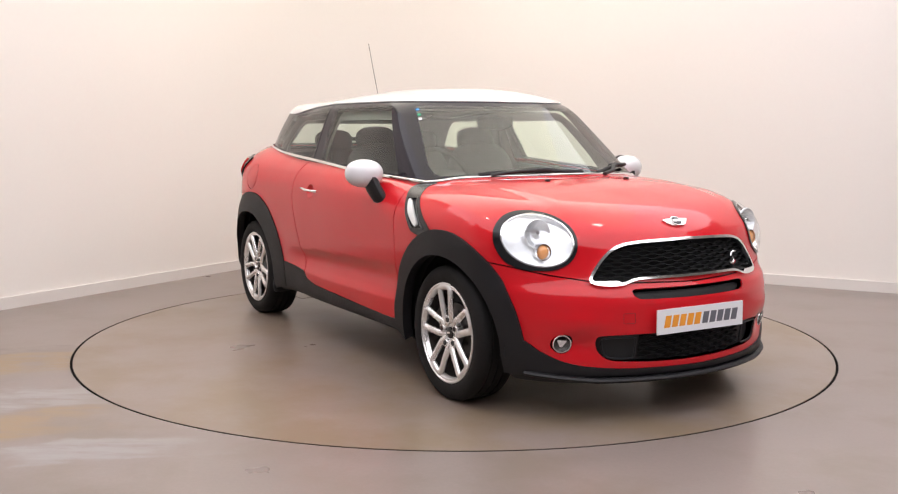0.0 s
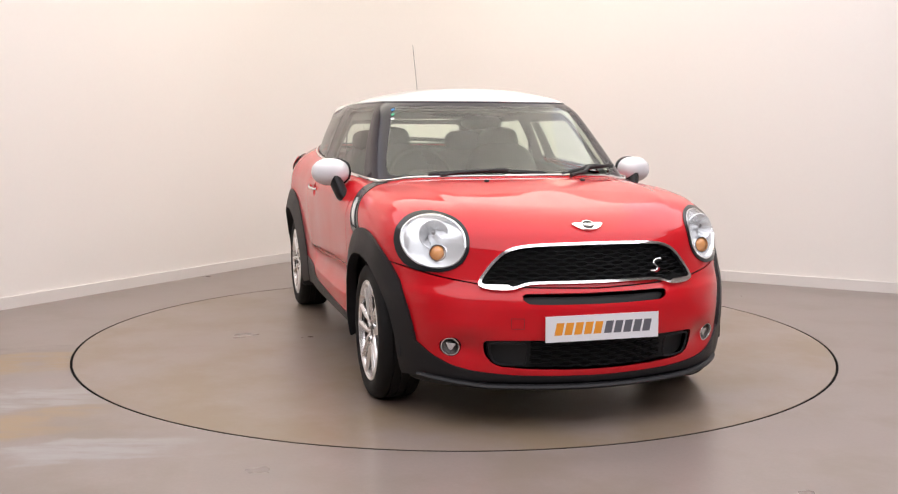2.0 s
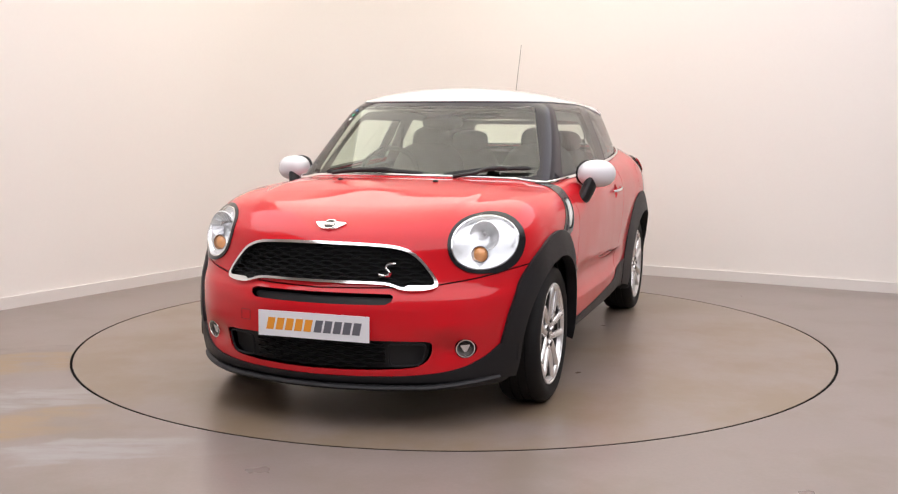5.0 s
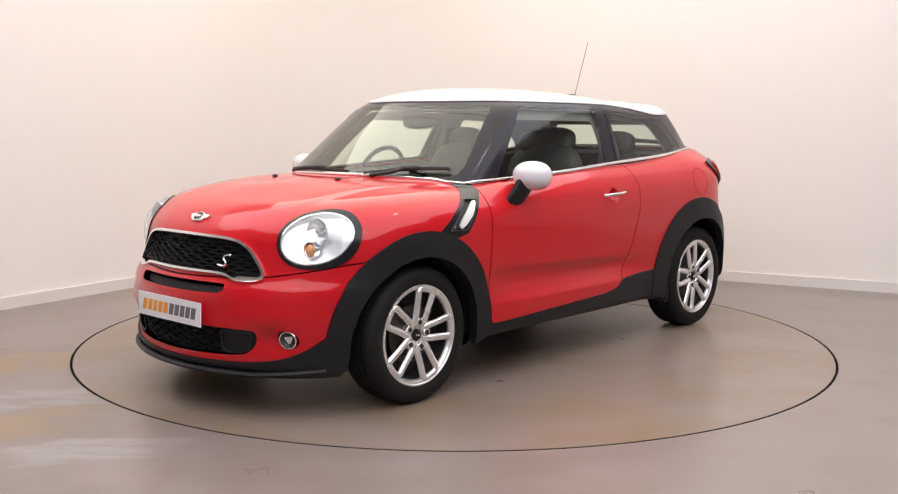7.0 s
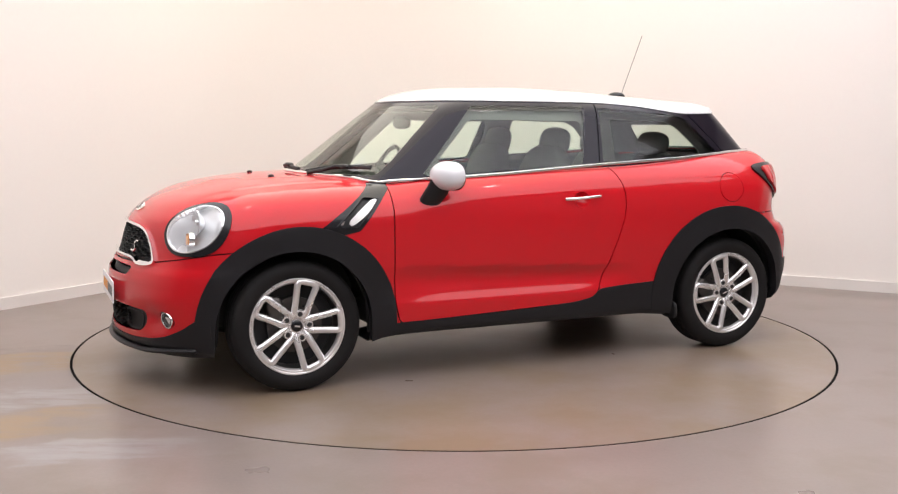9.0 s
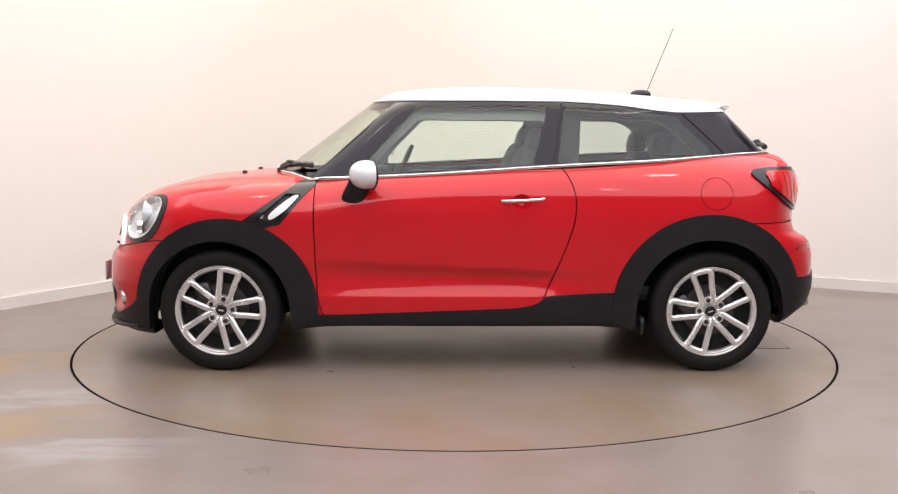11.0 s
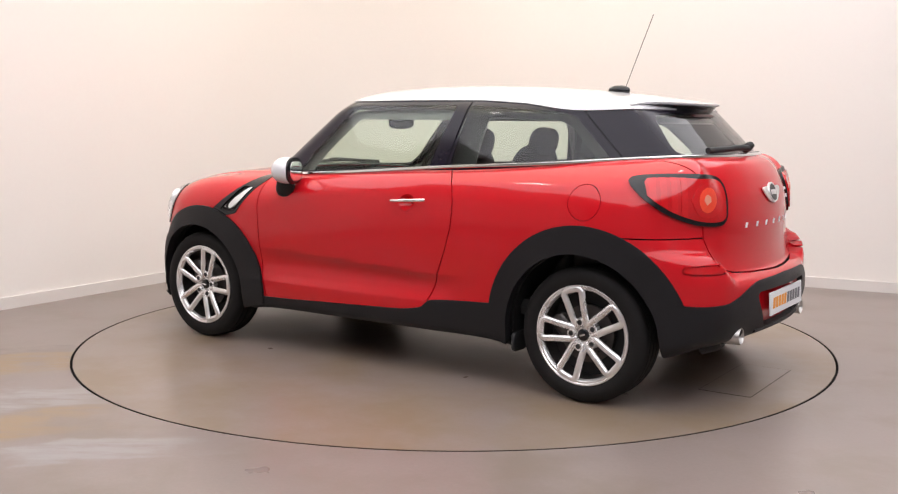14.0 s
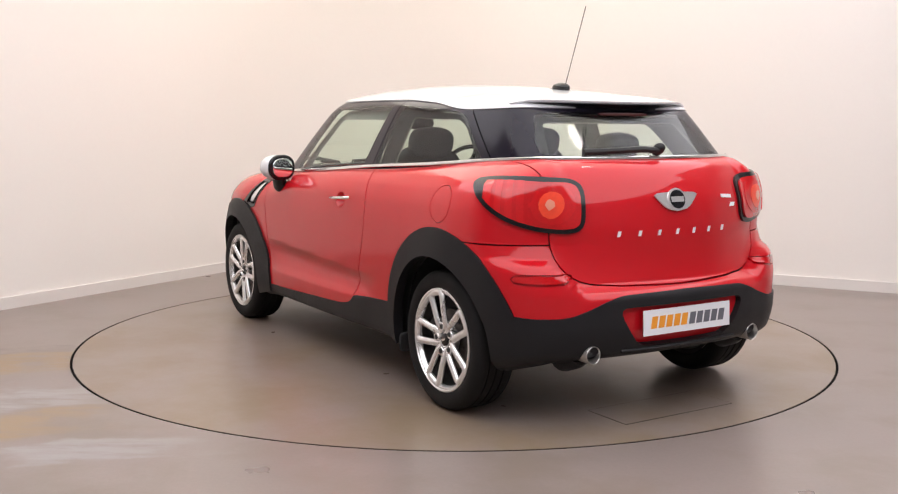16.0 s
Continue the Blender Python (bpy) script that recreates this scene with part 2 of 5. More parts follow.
def body_form(p):
    x, y, z = p[:, 0], np.abs(p[:, 1]), p[:, 2]
    side = y - flank(z) - plan(x) + 0.10 * np.maximum(x - 1.0, 0) ** 2 * np.maximum(z - 0.75, 0) / 0.2
    hollow = np.exp(-((x - 0.12) / 0.66) ** 6)
    # the scalloped hollow low on the doors opens towards the front
    crease = 0.545 + 0.045 * np.clip(x + 0.4, 0, 1.1)
    scallop = np.sin(math.pi * np.clip((crease - z) / (crease - 0.405), 0, 1) ** 0.8) ** 1.7
    side = side + hollow * (0.026 * scallop - 0.016 * (0.5 - 0.5 * np.tanh((z - 0.415) / 0.012)))
    front = x - nose(z) + 0.46 * y ** 2 + 0.12 * y ** 6
    # scooped pods round the fog lamps
    front = front + 0.026 * np.exp(-((y - 0.555) / 0.065) ** 2 - ((z - 0.352) / 0.048) ** 2) - 0.010 * np.exp(-((y - 0.60) / 0.16) ** 2 - ((z - 0.455) / 0.045) ** 2)
    up = np.clip((z - 0.6) / 0.2, 0, 1)
    # the bumper's shelf climbs at its corners
    climb = np.clip((y - 0.50) / 0.16, 0, 1)
    climb = climb * climb * (3 - 2 * climb) * 0.115 * np.clip((z - 0.50) / 0.12, 0, 1)
    rear = tail(z - climb) + (0.22 + 0.11 * up) * y ** 2 - x
    k = np.clip((x - 0.62) / 0.3, 0, 1)
    shoulder = belt_z(x) + 0.004 - (0.45 + 0.5 * np.clip((x + 1.2) / 0.8, 0, 1)) * np.logaddexp(0, (y - belt_y(x) - 0.015) * 60) / 60
    top = z - ((1 - k) * shoulder + k * (bonnet(x) + 0.006 * np.exp(-((x - 1.52) / 0.11) ** 2 - (y / 0.16) ** 2) + 0.009 * (0.5 - 0.5 * np.tanh((y - 0.50 - 0.14 * (1.75 - x)) / 0.022)) * np.clip((1.80 - x) / 0.25, 0, 1) - 0.055 * y ** 2 - 0.10 * y ** 6))
    f = smax(side, front, 0.16)
    f = smax(f, rear, 0.16)
    f = smax(f, top, 0.05 + 0.10 * k)
    floor_z = 0.185 + 0.050 * np.exp(-((x / 0.95) ** 8)) - 0.022 * np.clip(x - 1.0, 0, 1) + 0.10 * np.clip((-x - 1.35) / 0.25, 0, 1) + 0.10 * np.maximum(-x - 1.68, 0)
    return smax(f, floor_z - z, 0.04)


roof_z = curve([-1.9, -1.55, -1.25, -1.0, -0.6, -0.2, 0.2, 0.45, 0.7], [1.36, 1.405, 1.453, 1.480, 1.508, 1.520, 1.511, 1.479, 1.42])
roof_crown = curve([-1.6, -1.35, -1.1, -0.8, 0.7], [0.22, 0.25, 0.60, 1.0, 1.0])
cabin_y = curve([-2.0, -1.6, -1.36, -1.0, -0.475, 0.2, 0.75, 1.1], [0.44, 0.59, 0.665, 0.73, 0.768, 0.770, 0.722, 0.68])


def cabin_form(p):
    x, y, z = p[:, 0], np.abs(p[:, 1]), p[:, 2]
    h = z - belt_z(x)
    side = (y - cabin_y(x) + 0.36 * h + 0.25 * h * h) * 0.93
    front = (x - 1.097 + (z - 1.02) / 0.74 + 0.58 * y ** 2) * 0.6
    rear = (-1.738 + (z - 1.155) * 1.02 + 0.34 * y ** 2 - x) * 0.68
    top = z - roof_z(x) + roof_crown(x) * (0.20 * y ** 2 + 0.10 * y ** 4)
    f = smax(front, rear, 0.02)
    f = smax(f, side, 0.05)
    return smax(f, top, 0.05)


def circle(cx, cz, r, sz=1.0):
    return lambda V: np.hypot(V[:, 0] - cx, (V[:, 2] - cz) / sz) - r


def side_outline(pts, rounds=3, grow=0.0):
    o = soft_outline(pts, rounds) if rounds else np.array(pts, float)
    return lambda V: inside(V[:, 0], V[:, 2], o) - grow


def end_outline(pts, rounds=3, grow=0.0):
    o = soft_outline(pts, rounds) if rounds else np.array(pts, float)
    return lambda V: inside(V[:, 1], V[:, 2], o) - grow


def corner_outline(pts, rounds=3, grow=0.0):
    """In the plane across the tail's corner: u runs outward and forward."""
    o = soft_outline(pts, rounds)
    return lambda V: inside((V[:, 1] + V[:, 0] + 1.75) * 0.7071, V[:, 2], o) - grow


def nose_side(V):
    return V[:, 0] > 1.0


def tail_side(V):
    return V[:, 0] < -1.2


def flank_side(V):
    return V[:, 1] > 0.5


# ---- the car ----
car = tagged(new("car"), "red compact coupe with white roof and black wheel arches", "car")

grid, cols, rows = spine_grid(1.3, -1.2, 0.6, 64, 110, -38, 90, 112)
body = Shell(body_form, grid, 0.6)
body.fill(cols, rows, "red")
GAP = 0.003
body.cut(lambda V: cabin_form(np.stack([V[:, 0], V[:, 1], np.maximum(V[:, 2], belt_z(V[:, 0])) + 0.01], 1)) + 0.004, {"red"}, "deck", where=lambda V: V[:, 2] > 0.93)
body.cut(lambda V: V[:, 2] - 0.215 - 0.050 * np.exp(-((V[:, 0] / 0.95) ** 8)), {"red"}, "under")
for cx, opening in ((1.300, 0.374), (-1.282, 0.388)):
    body.cut(circle(cx, 0.325, opening), {"red", "under"}, "hole", where=lambda V: V[:, 1] > 0.35)
    body.cut(lambda V: np.maximum(np.abs(V[:, 0] - cx) - opening - 0.05 * (0.325 - V[:, 2]), V[:, 2] - 0.325), {"red", "under"}, "hole", where=lambda V: V[:, 1] > 0.35)
body.cut(circle(1.275, 0.32, 0.492), {"red"}, "arch_front", where=flank_side)
body.cut(circle(-1.285, 0.33, 0.512), {"red"}, "arch_rear", where=flank_side)
body.cut(lambda V: np.maximum(V[:, 2] - 0.385, 1.45 - V[:, 0]), {"arch_front"}, "lip", where=flank_side)
body.cut(lambda V: np.maximum(V[:, 2] - 0.475, V[:, 0] + 1.45), {"arch_rear"}, "skirt", where=flank_side)
sill_top = curve([-0.9, -0.79, -0.43, -0.36, -0.2, 0.9], [0.43, 0.425, 0.405, 0.36, 0.338, 0.297])
body.cut(lambda V: V[:, 2] - sill_top(V[:, 0]), {"red"}, "sill", where=lambda V: (V[:, 1] > 0.5) & (np.abs(V[:, 0]) < 1.25))
lip_top = curve([0, 0.35, 0.50, 0.60, 0.68, 0.75, 0.9], [0.238, 0.243, 0.254, 0.274, 0.315, 0.375, 0.42])
body.cut(lambda V: V[:, 2] - lip_top(V[:, 1]), {"red"}, "lip", where=nose_side)
skirt_top = curve([0, 0.34, 0.42, 0.52, 0.62, 0.72, 0.80, 0.9], [0.585, 0.578, 0.562, 0.525, 0.500, 0.497, 0.505, 0.52])
body.cut(lambda V: V[:, 2] - skirt_top(V[:, 1]), {"red"}, "skirt", where=tail_side)
body.cut(end_outline([(-0.3, 0.530), (0.32, 0.530), (0.37, 0.522), (0.335, 0.45), (0.265, 0.366), (0.22, 0.354), (-0.3, 0.354)], 2), {"skirt"}, "plate_panel", where=tail_side)

# lamps, grille and intakes
def nose_at(y, z):
    lo, hi = 1.2, 2.3
    for _ in range(30):
        mid = (lo + hi) / 2
        lo, hi = (mid, hi) if body_form(np.array([[mid, y, z]]))[0] < 0 else (lo, mid)
    return lo


HEAD_X = nose_at(0.657, 0.80)
HEAD = [(0.016 + 0.160 * math.cos(a) + 0.022 * math.sin(a), 0.014 + 0.126 * math.sin(a) + 0.012 * math.cos(a)) for a in np.linspace(0, 2 * math.pi, 40, endpoint=False)]


def head_outline(grow, outer=0.0):
    """In a plane that faces forward, outward and up, square to the headlamp."""
    o = np.array(HEAD)

    def g(V):
        dx, dy = V[:, 0] - HEAD_X, V[:, 1] - 0.657
        u = dy * 0.819 - dx * 0.574
        return inside(u, (V[:, 2] - 0.80) * 0.866 - (dx * 0.819 + dy * 0.574) * 0.5, o) - grow - outer * np.clip(u / 0.15, 0, 1)
    return g


body.cut(head_outline(0.015, 0.018), {"red"}, "head_bezel", where=nose_side)
body.cut(head_outline(0.0), {"head_bezel"}, "head_rim", where=nose_side)
body.cut(head_outline(-0.005), {"head_rim"}, "head_lens", where=nose_side)
GRILLE = [(-0.3, 0.795), (0.0, 0.797), (0.27, 0.793), (0.37, 0.778), (0.43, 0.735), (0.505, 0.635), (0.497, 0.608), (0.44, 0.598), (0.36, 0.600), (0.315, 0.622), (0.26, 0.628), (0.0, 0.628), (-0.3, 0.628)]
body.cut(end_outline(GRILLE, 2), {"red"}, "grille_frame", where=nose_side)
grille_hole = end_outline(GRILLE, 2, -0.011)
body.cut(lambda V: np.maximum(grille_hole(V), np.where(np.abs(V[:, 1]) > 0.375, 0.624 - V[:, 2], -1.0)), {"grille_frame"}, "grille", where=nose_side)
body.cut(end_outline([(-0.2, 0.594), (0.30, 0.594), (0.345, 0.590), (0.325, 0.552), (0.28, 0.548), (-0.2, 0.548)], 2), {"red"}, "slot", where=nose_side)
body.cut(end_outline([(-0.3, 0.398), (0.47, 0.398), (0.498, 0.385), (0.478, 0.300), (0.39, 0.268), (-0.3, 0.262)], 2), {"red"}, "intake", where=nose_side)
body.cut(end_outline([(0.615 + 0.044 * math.cos(a), 0.356 + 0.044 * math.sin(a)) for a in np.linspace(0, 6.2, 24)], 0), {"red", "lip"}, "fog", where=nose_side)
TAIL = [(0.76, 1.055), (0.70, 1.072), (0.58, 1.080), (0.36, 1.078), (0.281, 1.045), (0.268, 0.90), (0.288, 0.850), (0.36, 0.842), (0.48, 0.856), (0.62, 0.905), (0.72, 0.98)]
body.cut(corner_outline(TAIL, 2), {"red"}, "tail_bezel", where=tail_side)
tail_edge = corner_outline(TAIL, 2)
tail_u = lambda V: (V[:, 1] + V[:, 0] + 1.75) * 0.7071
body.cut(lambda V: np.maximum(tail_edge(V) + 0.020, tail_u(V) - 0.690), {"tail_bezel"}, "tail_lens", where=tail_side)
body.cut(corner_outline([(0.405 + 0.088 * math.cos(a), 0.963 + 0.078 * math.sin(a)) for a in np.linspace(0, 6.1, 30)], 0), {"tail_lens"}, "tail_bowl", where=tail_side)
body.cut(corner_outline([(0.412 + 0.050 * math.cos(a), 0.966 + 0.056 * math.sin(a)) for a in np.linspace(0, 6.0, 22)], 0), {"tail_bowl"}, "tail_core", where=tail_side)
body.cut(corner_outline([(0.418 + 0.020 * math.cos(a), 0.968 + 0.024 * math.sin(a)) for a in np.linspace(0, 6.0, 22)], 0), {"tail_core"}, "tail_bulb", where=tail_side)
body.cut(lambda V: 0.008 * np.cos(tail_u(V) * 2 * math.pi / 0.046) - 0.002, {"tail_lens"}, "tail_rib", where=lambda V: tail_side(V) & (tail_u(V) > 0.49))
REFL = [(0.320, 0.676), (0.53, 0.673), (0.56, 0.664), (0.54, 0.644), (0.320, 0.640)]
body.cut(corner_outline(REFL, 2, 0.007), {"red"}, "reflector_well", where=tail_side)
body.cut(corner_outline(REFL, 2), {"reflector_well"}, "reflector", where=tail_side)

# panels with shut lines
VENT = [(1.195, 0.785), (1.078, 0.760), (0.980, 0.780), (0.852, 0.930), (0.80, 0.98), (0.80, 1.03), (0.880, 1.03), (0.878, 1.006)]
body.cut(side_outline(VENT, 0), {"red"}, "vent_panel", where=lambda V: V[:, 1] > 0.66)
VENT_FRAME = tight_outline([(1.108, 0.798), (0.992, 0.797), (0.868, 0.937), (0.950, 0.942)], 0.018)
body.cut(side_outline(VENT_FRAME, 0), {"vent_panel"}, "repeater_well", where=lambda V: V[:, 1] > 0.66)
body.cut(side_outline([(1.046, 0.828), (1.030, 0.803), (1.005, 0.812), (0.880, 0.907), (0.876, 0.930), (0.900, 0.940)], 2), {"repeater_well"}, "repeater", where=lambda V: V[:, 1] > 0.66)
DOOR = [(0.80, 1.10), (0.80, 0.70), (0.782, 0.30), (0.70, 0.30), (-0.20, 0.335), (-0.38, 0.345), (-0.43, 0.44), (-0.555, 0.75), (-0.575, 0.90), (-0.545, 1.02), (-0.47, 1.12)]
body.cut(side_outline(DOOR, 1, -GAP), {"red"}, "door", where=flank_side)
body.cut(side_outline(DOOR, 1, GAP), {"red"}, "gap", where=flank_side)
body.cut(circle(-0.285, 0.902, 0.052, 0.85), {"door"}, "cup", where=flank_side)
FUEL = [(-1.302 + 0.084 * math.cos(a), 0.948 + 0.084 * math.sin(a)) for a in np.linspace(0, 6.1, 30)]
body.cut(side_outline(FUEL, 0, -0.0015), {"red"}, "fuel", where=flank_side)
body.cut(side_outline(FUEL, 0, 0.0015), {"red"}, "gap", where=flank_side)
seam_z = curve([0, 0.45, 0.56, 0.66, 0.77, 0.9], [0.61, 0.622, 0.637, 0.655, 0.683, 0.71])
body.cut(lambda V: V[:, 2] - seam_z(V[:, 1]) + 0.003, {"red"}, "front_bumper", where=lambda V: V[:, 0] > 1.35)
body.cut(lambda V: V[:, 2] - seam_z(V[:, 1]) - 0.003, {"red"}, "gap", where=lambda V: V[:, 0] > 1.35)
body.cut(lambda V: 0.86 - V[:, 0], {"red"}, "bonnet")
GATE = [(-0.5, 1.4), (0.70, 1.4), (0.63, 1.10), (0.615, 0.80), (0.60, 0.72), (0.53, 0.645), (0.42, 0.618), (0.0, 0.606), (-0.5, 0.606)]
body.cut(end_outline(GATE, 1, -GAP), {"red"}, "tailgate", where=tail_side)
body.cut(end_outline(GATE, 1, GAP), {"red"}, "gap", where=tail_side)
body.cut(lambda V: V[:, 2] - 0.795 + GAP, {"red"}, "rear_bumper", where=tail_side)
body.cut(lambda V: V[:, 2] - 0.795 - GAP, {"red"}, "gap", where=tail_side)

body.cut(lambda V: 0.3 - V[:, 0], {"red"}, "wing")
for s in "LR":
    body.emit({"red"}, "quarter_panel", RED, car, s)
    body.emit({"wing"}, "front_wing", RED, car, s)
bonnet_part = body.emit({"bonnet"}, "bonnet", RED, car, label="red bonnet")
body.emit({"front_bumper"}, "front_bumper", RED, car)
body.emit({"rear_bumper"}, "rear_bumper", RED, car)
tailgate = body.emit({"tailgate"}, "tailgate", RED, car, label="red tailgate")
doors = {s: body.emit({"door"}, "door", RED, car, s, label="red door") for s in "LR"}
for s in "LR":
    body.emit({"fuel"}, "fuel_flap", RED, car, "L") if s == "L" else body.emit({"fuel"}, "side_disc", RED, car, "R")
    body.emit({"arch_front"}, "wheel_arch", PLASTIC, car, s, depth=0.05, bulge=lambda P: 0.007 + 0.040 * np.clip((0.51 - np.hypot(P[:, 0] - (1.275), P[:, 2] - 0.32)) / 0.15, 0, 1) ** 0.85, label="matt black plastic wheel arch")
    body.emit({"arch_rear"}, "wheel_arch", PLASTIC, car, s, depth=0.05, bulge=lambda P: 0.007 + 0.040 * np.clip((0.51 - np.hypot(P[:, 0] - (-1.285), P[:, 2] - 0.33)) / 0.15, 0, 1) ** 0.85, label="matt black plastic wheel arch")
    body.emit({"sill"}, "sill", PLASTIC, car, s, off=0.004, depth=0.03, label="matt black plastic sill")
    body.emit({"vent_panel"}, "vent_panel", GLOSS, car, s, off=0.003, label="black side scuttle panel")
    body.emit({"repeater_well"}, "repeater_well", TRIM, car, s, off=-0.008)
    body.emit({"repeater"}, "side_repeater", SIDE_LAMP, car, s, off=0.003, depth=0.02, label="white side repeater lens")
    body.emit({"cup"}, "handle_cup", RED, doors[s], s, depth=0.0, bulge=lambda P: -20.0 * np.maximum(0.0027 - (P[:, 0] + 0.285) ** 2 - ((P[:, 2] - 0.902) / 0.85) ** 2, 0))
flare = lambda P: 0.008 + 0.036 * np.clip((0.51 - np.minimum(np.hypot(P[:, 0] - 1.275, P[:, 2] - 0.32), np.hypot(P[:, 0] + 1.285, P[:, 2] - 0.33))) / 0.15, 0, 1) ** 0.85 * np.clip((P[:, 1] - 0.5) / 0.1, 0, 1)
body.emit({"lip"}, "front_lip", PLASTIC, car, bulge=flare, depth=0.04, label="matt black front lip")
body.emit({"skirt"}, "rear_skirt", PLASTIC, car, bulge=flare, depth=0.04, label="matt black rear skirt")
body.emit({"plate_panel"}, "plate_panel", RED, car, off=-0.02)
body.emit({"under"}, "underbody", TRIM, car, depth=0)
# black sheet added behind the panels, so that their gaps read as shade
liner = {"red", "wing", "bonnet", "front_bumper", "rear_bumper", "tailgate", "door", "fuel", "arch_front", "arch_rear", "sill", "lip", "skirt", "gap", "vent_panel", "grille", "slot", "intake", "fog",
         "head_bezel", "tail_bezel", "tail_lens", "tail_core", "tail_bulb", "tail_rib", "tail_bowl", "reflector", "reflector_well", "plate_panel", "grille_frame"}
body.emit(liner, "gap_backing", TRIM, car, off=-0.045, depth=0)

# lamps
for s in "LR":
    head = body.emit({"head_bezel"}, "headlamp", GLOSS, car, s, off=0.006, depth=0.03, label="round headlamp with black bezel")
    body.emit({"head_rim"}, "lamp_rim", CHROME, head, s, off=0.005, depth=0.03, label="bright lamp rim")
    dome = lambda P: np.maximum(0.0215 - ((P[:, 1] - 0.657) * 0.819 - (P[:, 0] - HEAD_X) * 0.574) ** 2 - (P[:, 2] - 0.80) ** 2, 0)
    body.emit({"head_lens"}, "reflector_bowl", REFLECTOR, head, s, depth=0.0, label="bright faceted reflector", bulge=lambda P: -0.006 - 1.9 * dome(P))
    body.emit({"head_lens"}, "lens", LENS, head, s, depth=0.0, label="clear lens", bulge=lambda P: 0.006 + 1.1 * dome(P))
    lamp = body.emit({"tail_bezel"}, "tail_lamp", GLOSS, car, s, off=0.012, depth=0.03, label="red tail lamp with black bezel")
    body.emit({"tail_lens"}, "lens", RED_LENS, lamp, s, off=0.020, depth=0.03, label="red lens")
    body.emit({"tail_rib"}, "lens_rib", RED_LENS_RIB, lamp, s, off=0.0225, depth=0.01, label="ribbed red lens bands")
    body.emit({"tail_bowl"}, "lamp_bowl", RED_LENS_RIB, lamp, s, off=0.0225, depth=0.01, label="brighter red lamp bowl")
    body.emit({"tail_core"}, "lamp_core", RED_LENS_LIT, lamp, s, off=0.024, depth=0.01, label="paler round lamp core")
    body.emit({"tail_bulb"}, "bulb_window", material("pale_lens", (0.85, 0.32, 0.22), rough=0.12, coat=1.0), lamp, s, off=0.027, depth=0.01, label="pale bulb window")
    body.emit({"reflector_well"}, "reflector_well", RED, car, s, off=-0.011, depth=0)
    body.emit({"reflector"}, "rear_reflector", RED_LENS, car, s, off=0.004, depth=0.02)
frame_part = body.emit({"grille_frame"}, "grille", CHROME, car, off=0.014, depth=0.03, label="chrome framed black grille")

# ---- greenhouse ----
grid, cols, rows = spine_grid(0.25, -1.0, 1.0, 44, 70, -2, 90, 70)
top = Shell(cabin_form, grid, 1.0)
top.fill(cols, rows, "pillar")
rail = curve([-1.75, -1.45, -1.15, -0.8, -0.5, 0.0, 0.35, 0.8], [1.385, 1.378, 1.372, 1.410, 1.427, 1.430, 1.430, 1.428])
top.cut(lambda V: V[:, 2] - belt_z(V[:, 0]) + 0.012, {"pillar"}, "hidden")
top.cut(lambda V: rail(V[:, 0]) - V[:, 2], {"pillar"}, "roof")
DOOR_GLASS = [(0.600, 1.036), (-0.352, 1.088), (-0.436, 1.405), (0.262, 1.405)]
REAR_GLASS = [(-0.480, 1.096), (-0.524, 1.402), (-0.761, 1.388), (-1.06, 1.366), (-1.135, 1.342), (-1.345, 1.142)]
door_side = lambda V: V[:, 1] > 0.3
top.cut(side_outline(tight_outline(DOOR_GLASS, 0.02), 0), {"pillar"}, "door_glass", where=door_side)
top.cut(side_outline(tight_outline(REAR_GLASS, 0.025), 0), {"pillar"}, "rear_side_glass", where=lambda V: (V[:, 1] > 0.3) & (V[:, 0] < -0.3))
SCREEN = [(-0.645, 1.040), (0.645, 1.040), (0.648, 1.090), (0.594, 1.235), (0.530, 1.405), (-0.530, 1.405), (-0.594, 1.235), (-0.648, 1.090)]
screen = lambda V: inside(V[:, 1], V[:, 2], tight_outline(SCREEN, 0.05))
top.cut(screen, {"pillar"}, "screen", where=lambda V: V[:, 0] > 0.2)
top.cut(lambda V: inside(V[:, 1], V[:, 2], soft_outline([(-0.3, 1.165), (0.50, 1.165), (0.555, 1.175), (0.485, 1.335), (0.44, 1.36), (-0.3, 1.375)], 2)), {"pillar"}, "back_glass", where=lambda V: (V[:, 0] < -1.2))
seam_x = lambda V: V[:, 0] + 0.456 + 0.17 * (V[:, 2] - 1.08)
top.cut(lambda V: seam_x(V) - 0.004, {"pillar"}, "rear_pillar", where=door_side)
top.cut(lambda V: -seam_x(V) - 0.004, {"rear_pillar"}, "seam", where=door_side)
quarter_seam = lambda V: (V[:, 0] + 1.135) * 0.690 - (V[:, 2] - 1.342) * 0.724 + 0.040
top.cut(lambda V: quarter_seam(V) - 0.003, {"pillar", "rear_pillar"}, "quarter_pillar", where=lambda V: (V[:, 1] > 0.3) & (V[:, 0] < -0.9))
top.cut(lambda V: -quarter_seam(V) - 0.003, {"quarter_pillar"}, "quarter_seam")
top.emit({"pillar", "rear_pillar", "quarter_pillar"}, "window_surround", PILLAR, car, depth=0.02, label="gloss black window surround")
top.emit({"roof"}, "roof", WHITE, car, off=0.006, depth=0.03, label="white roof panel")
top.cut(lambda V: V[:, 0] + 1.50, {"hidden"}, "drop")
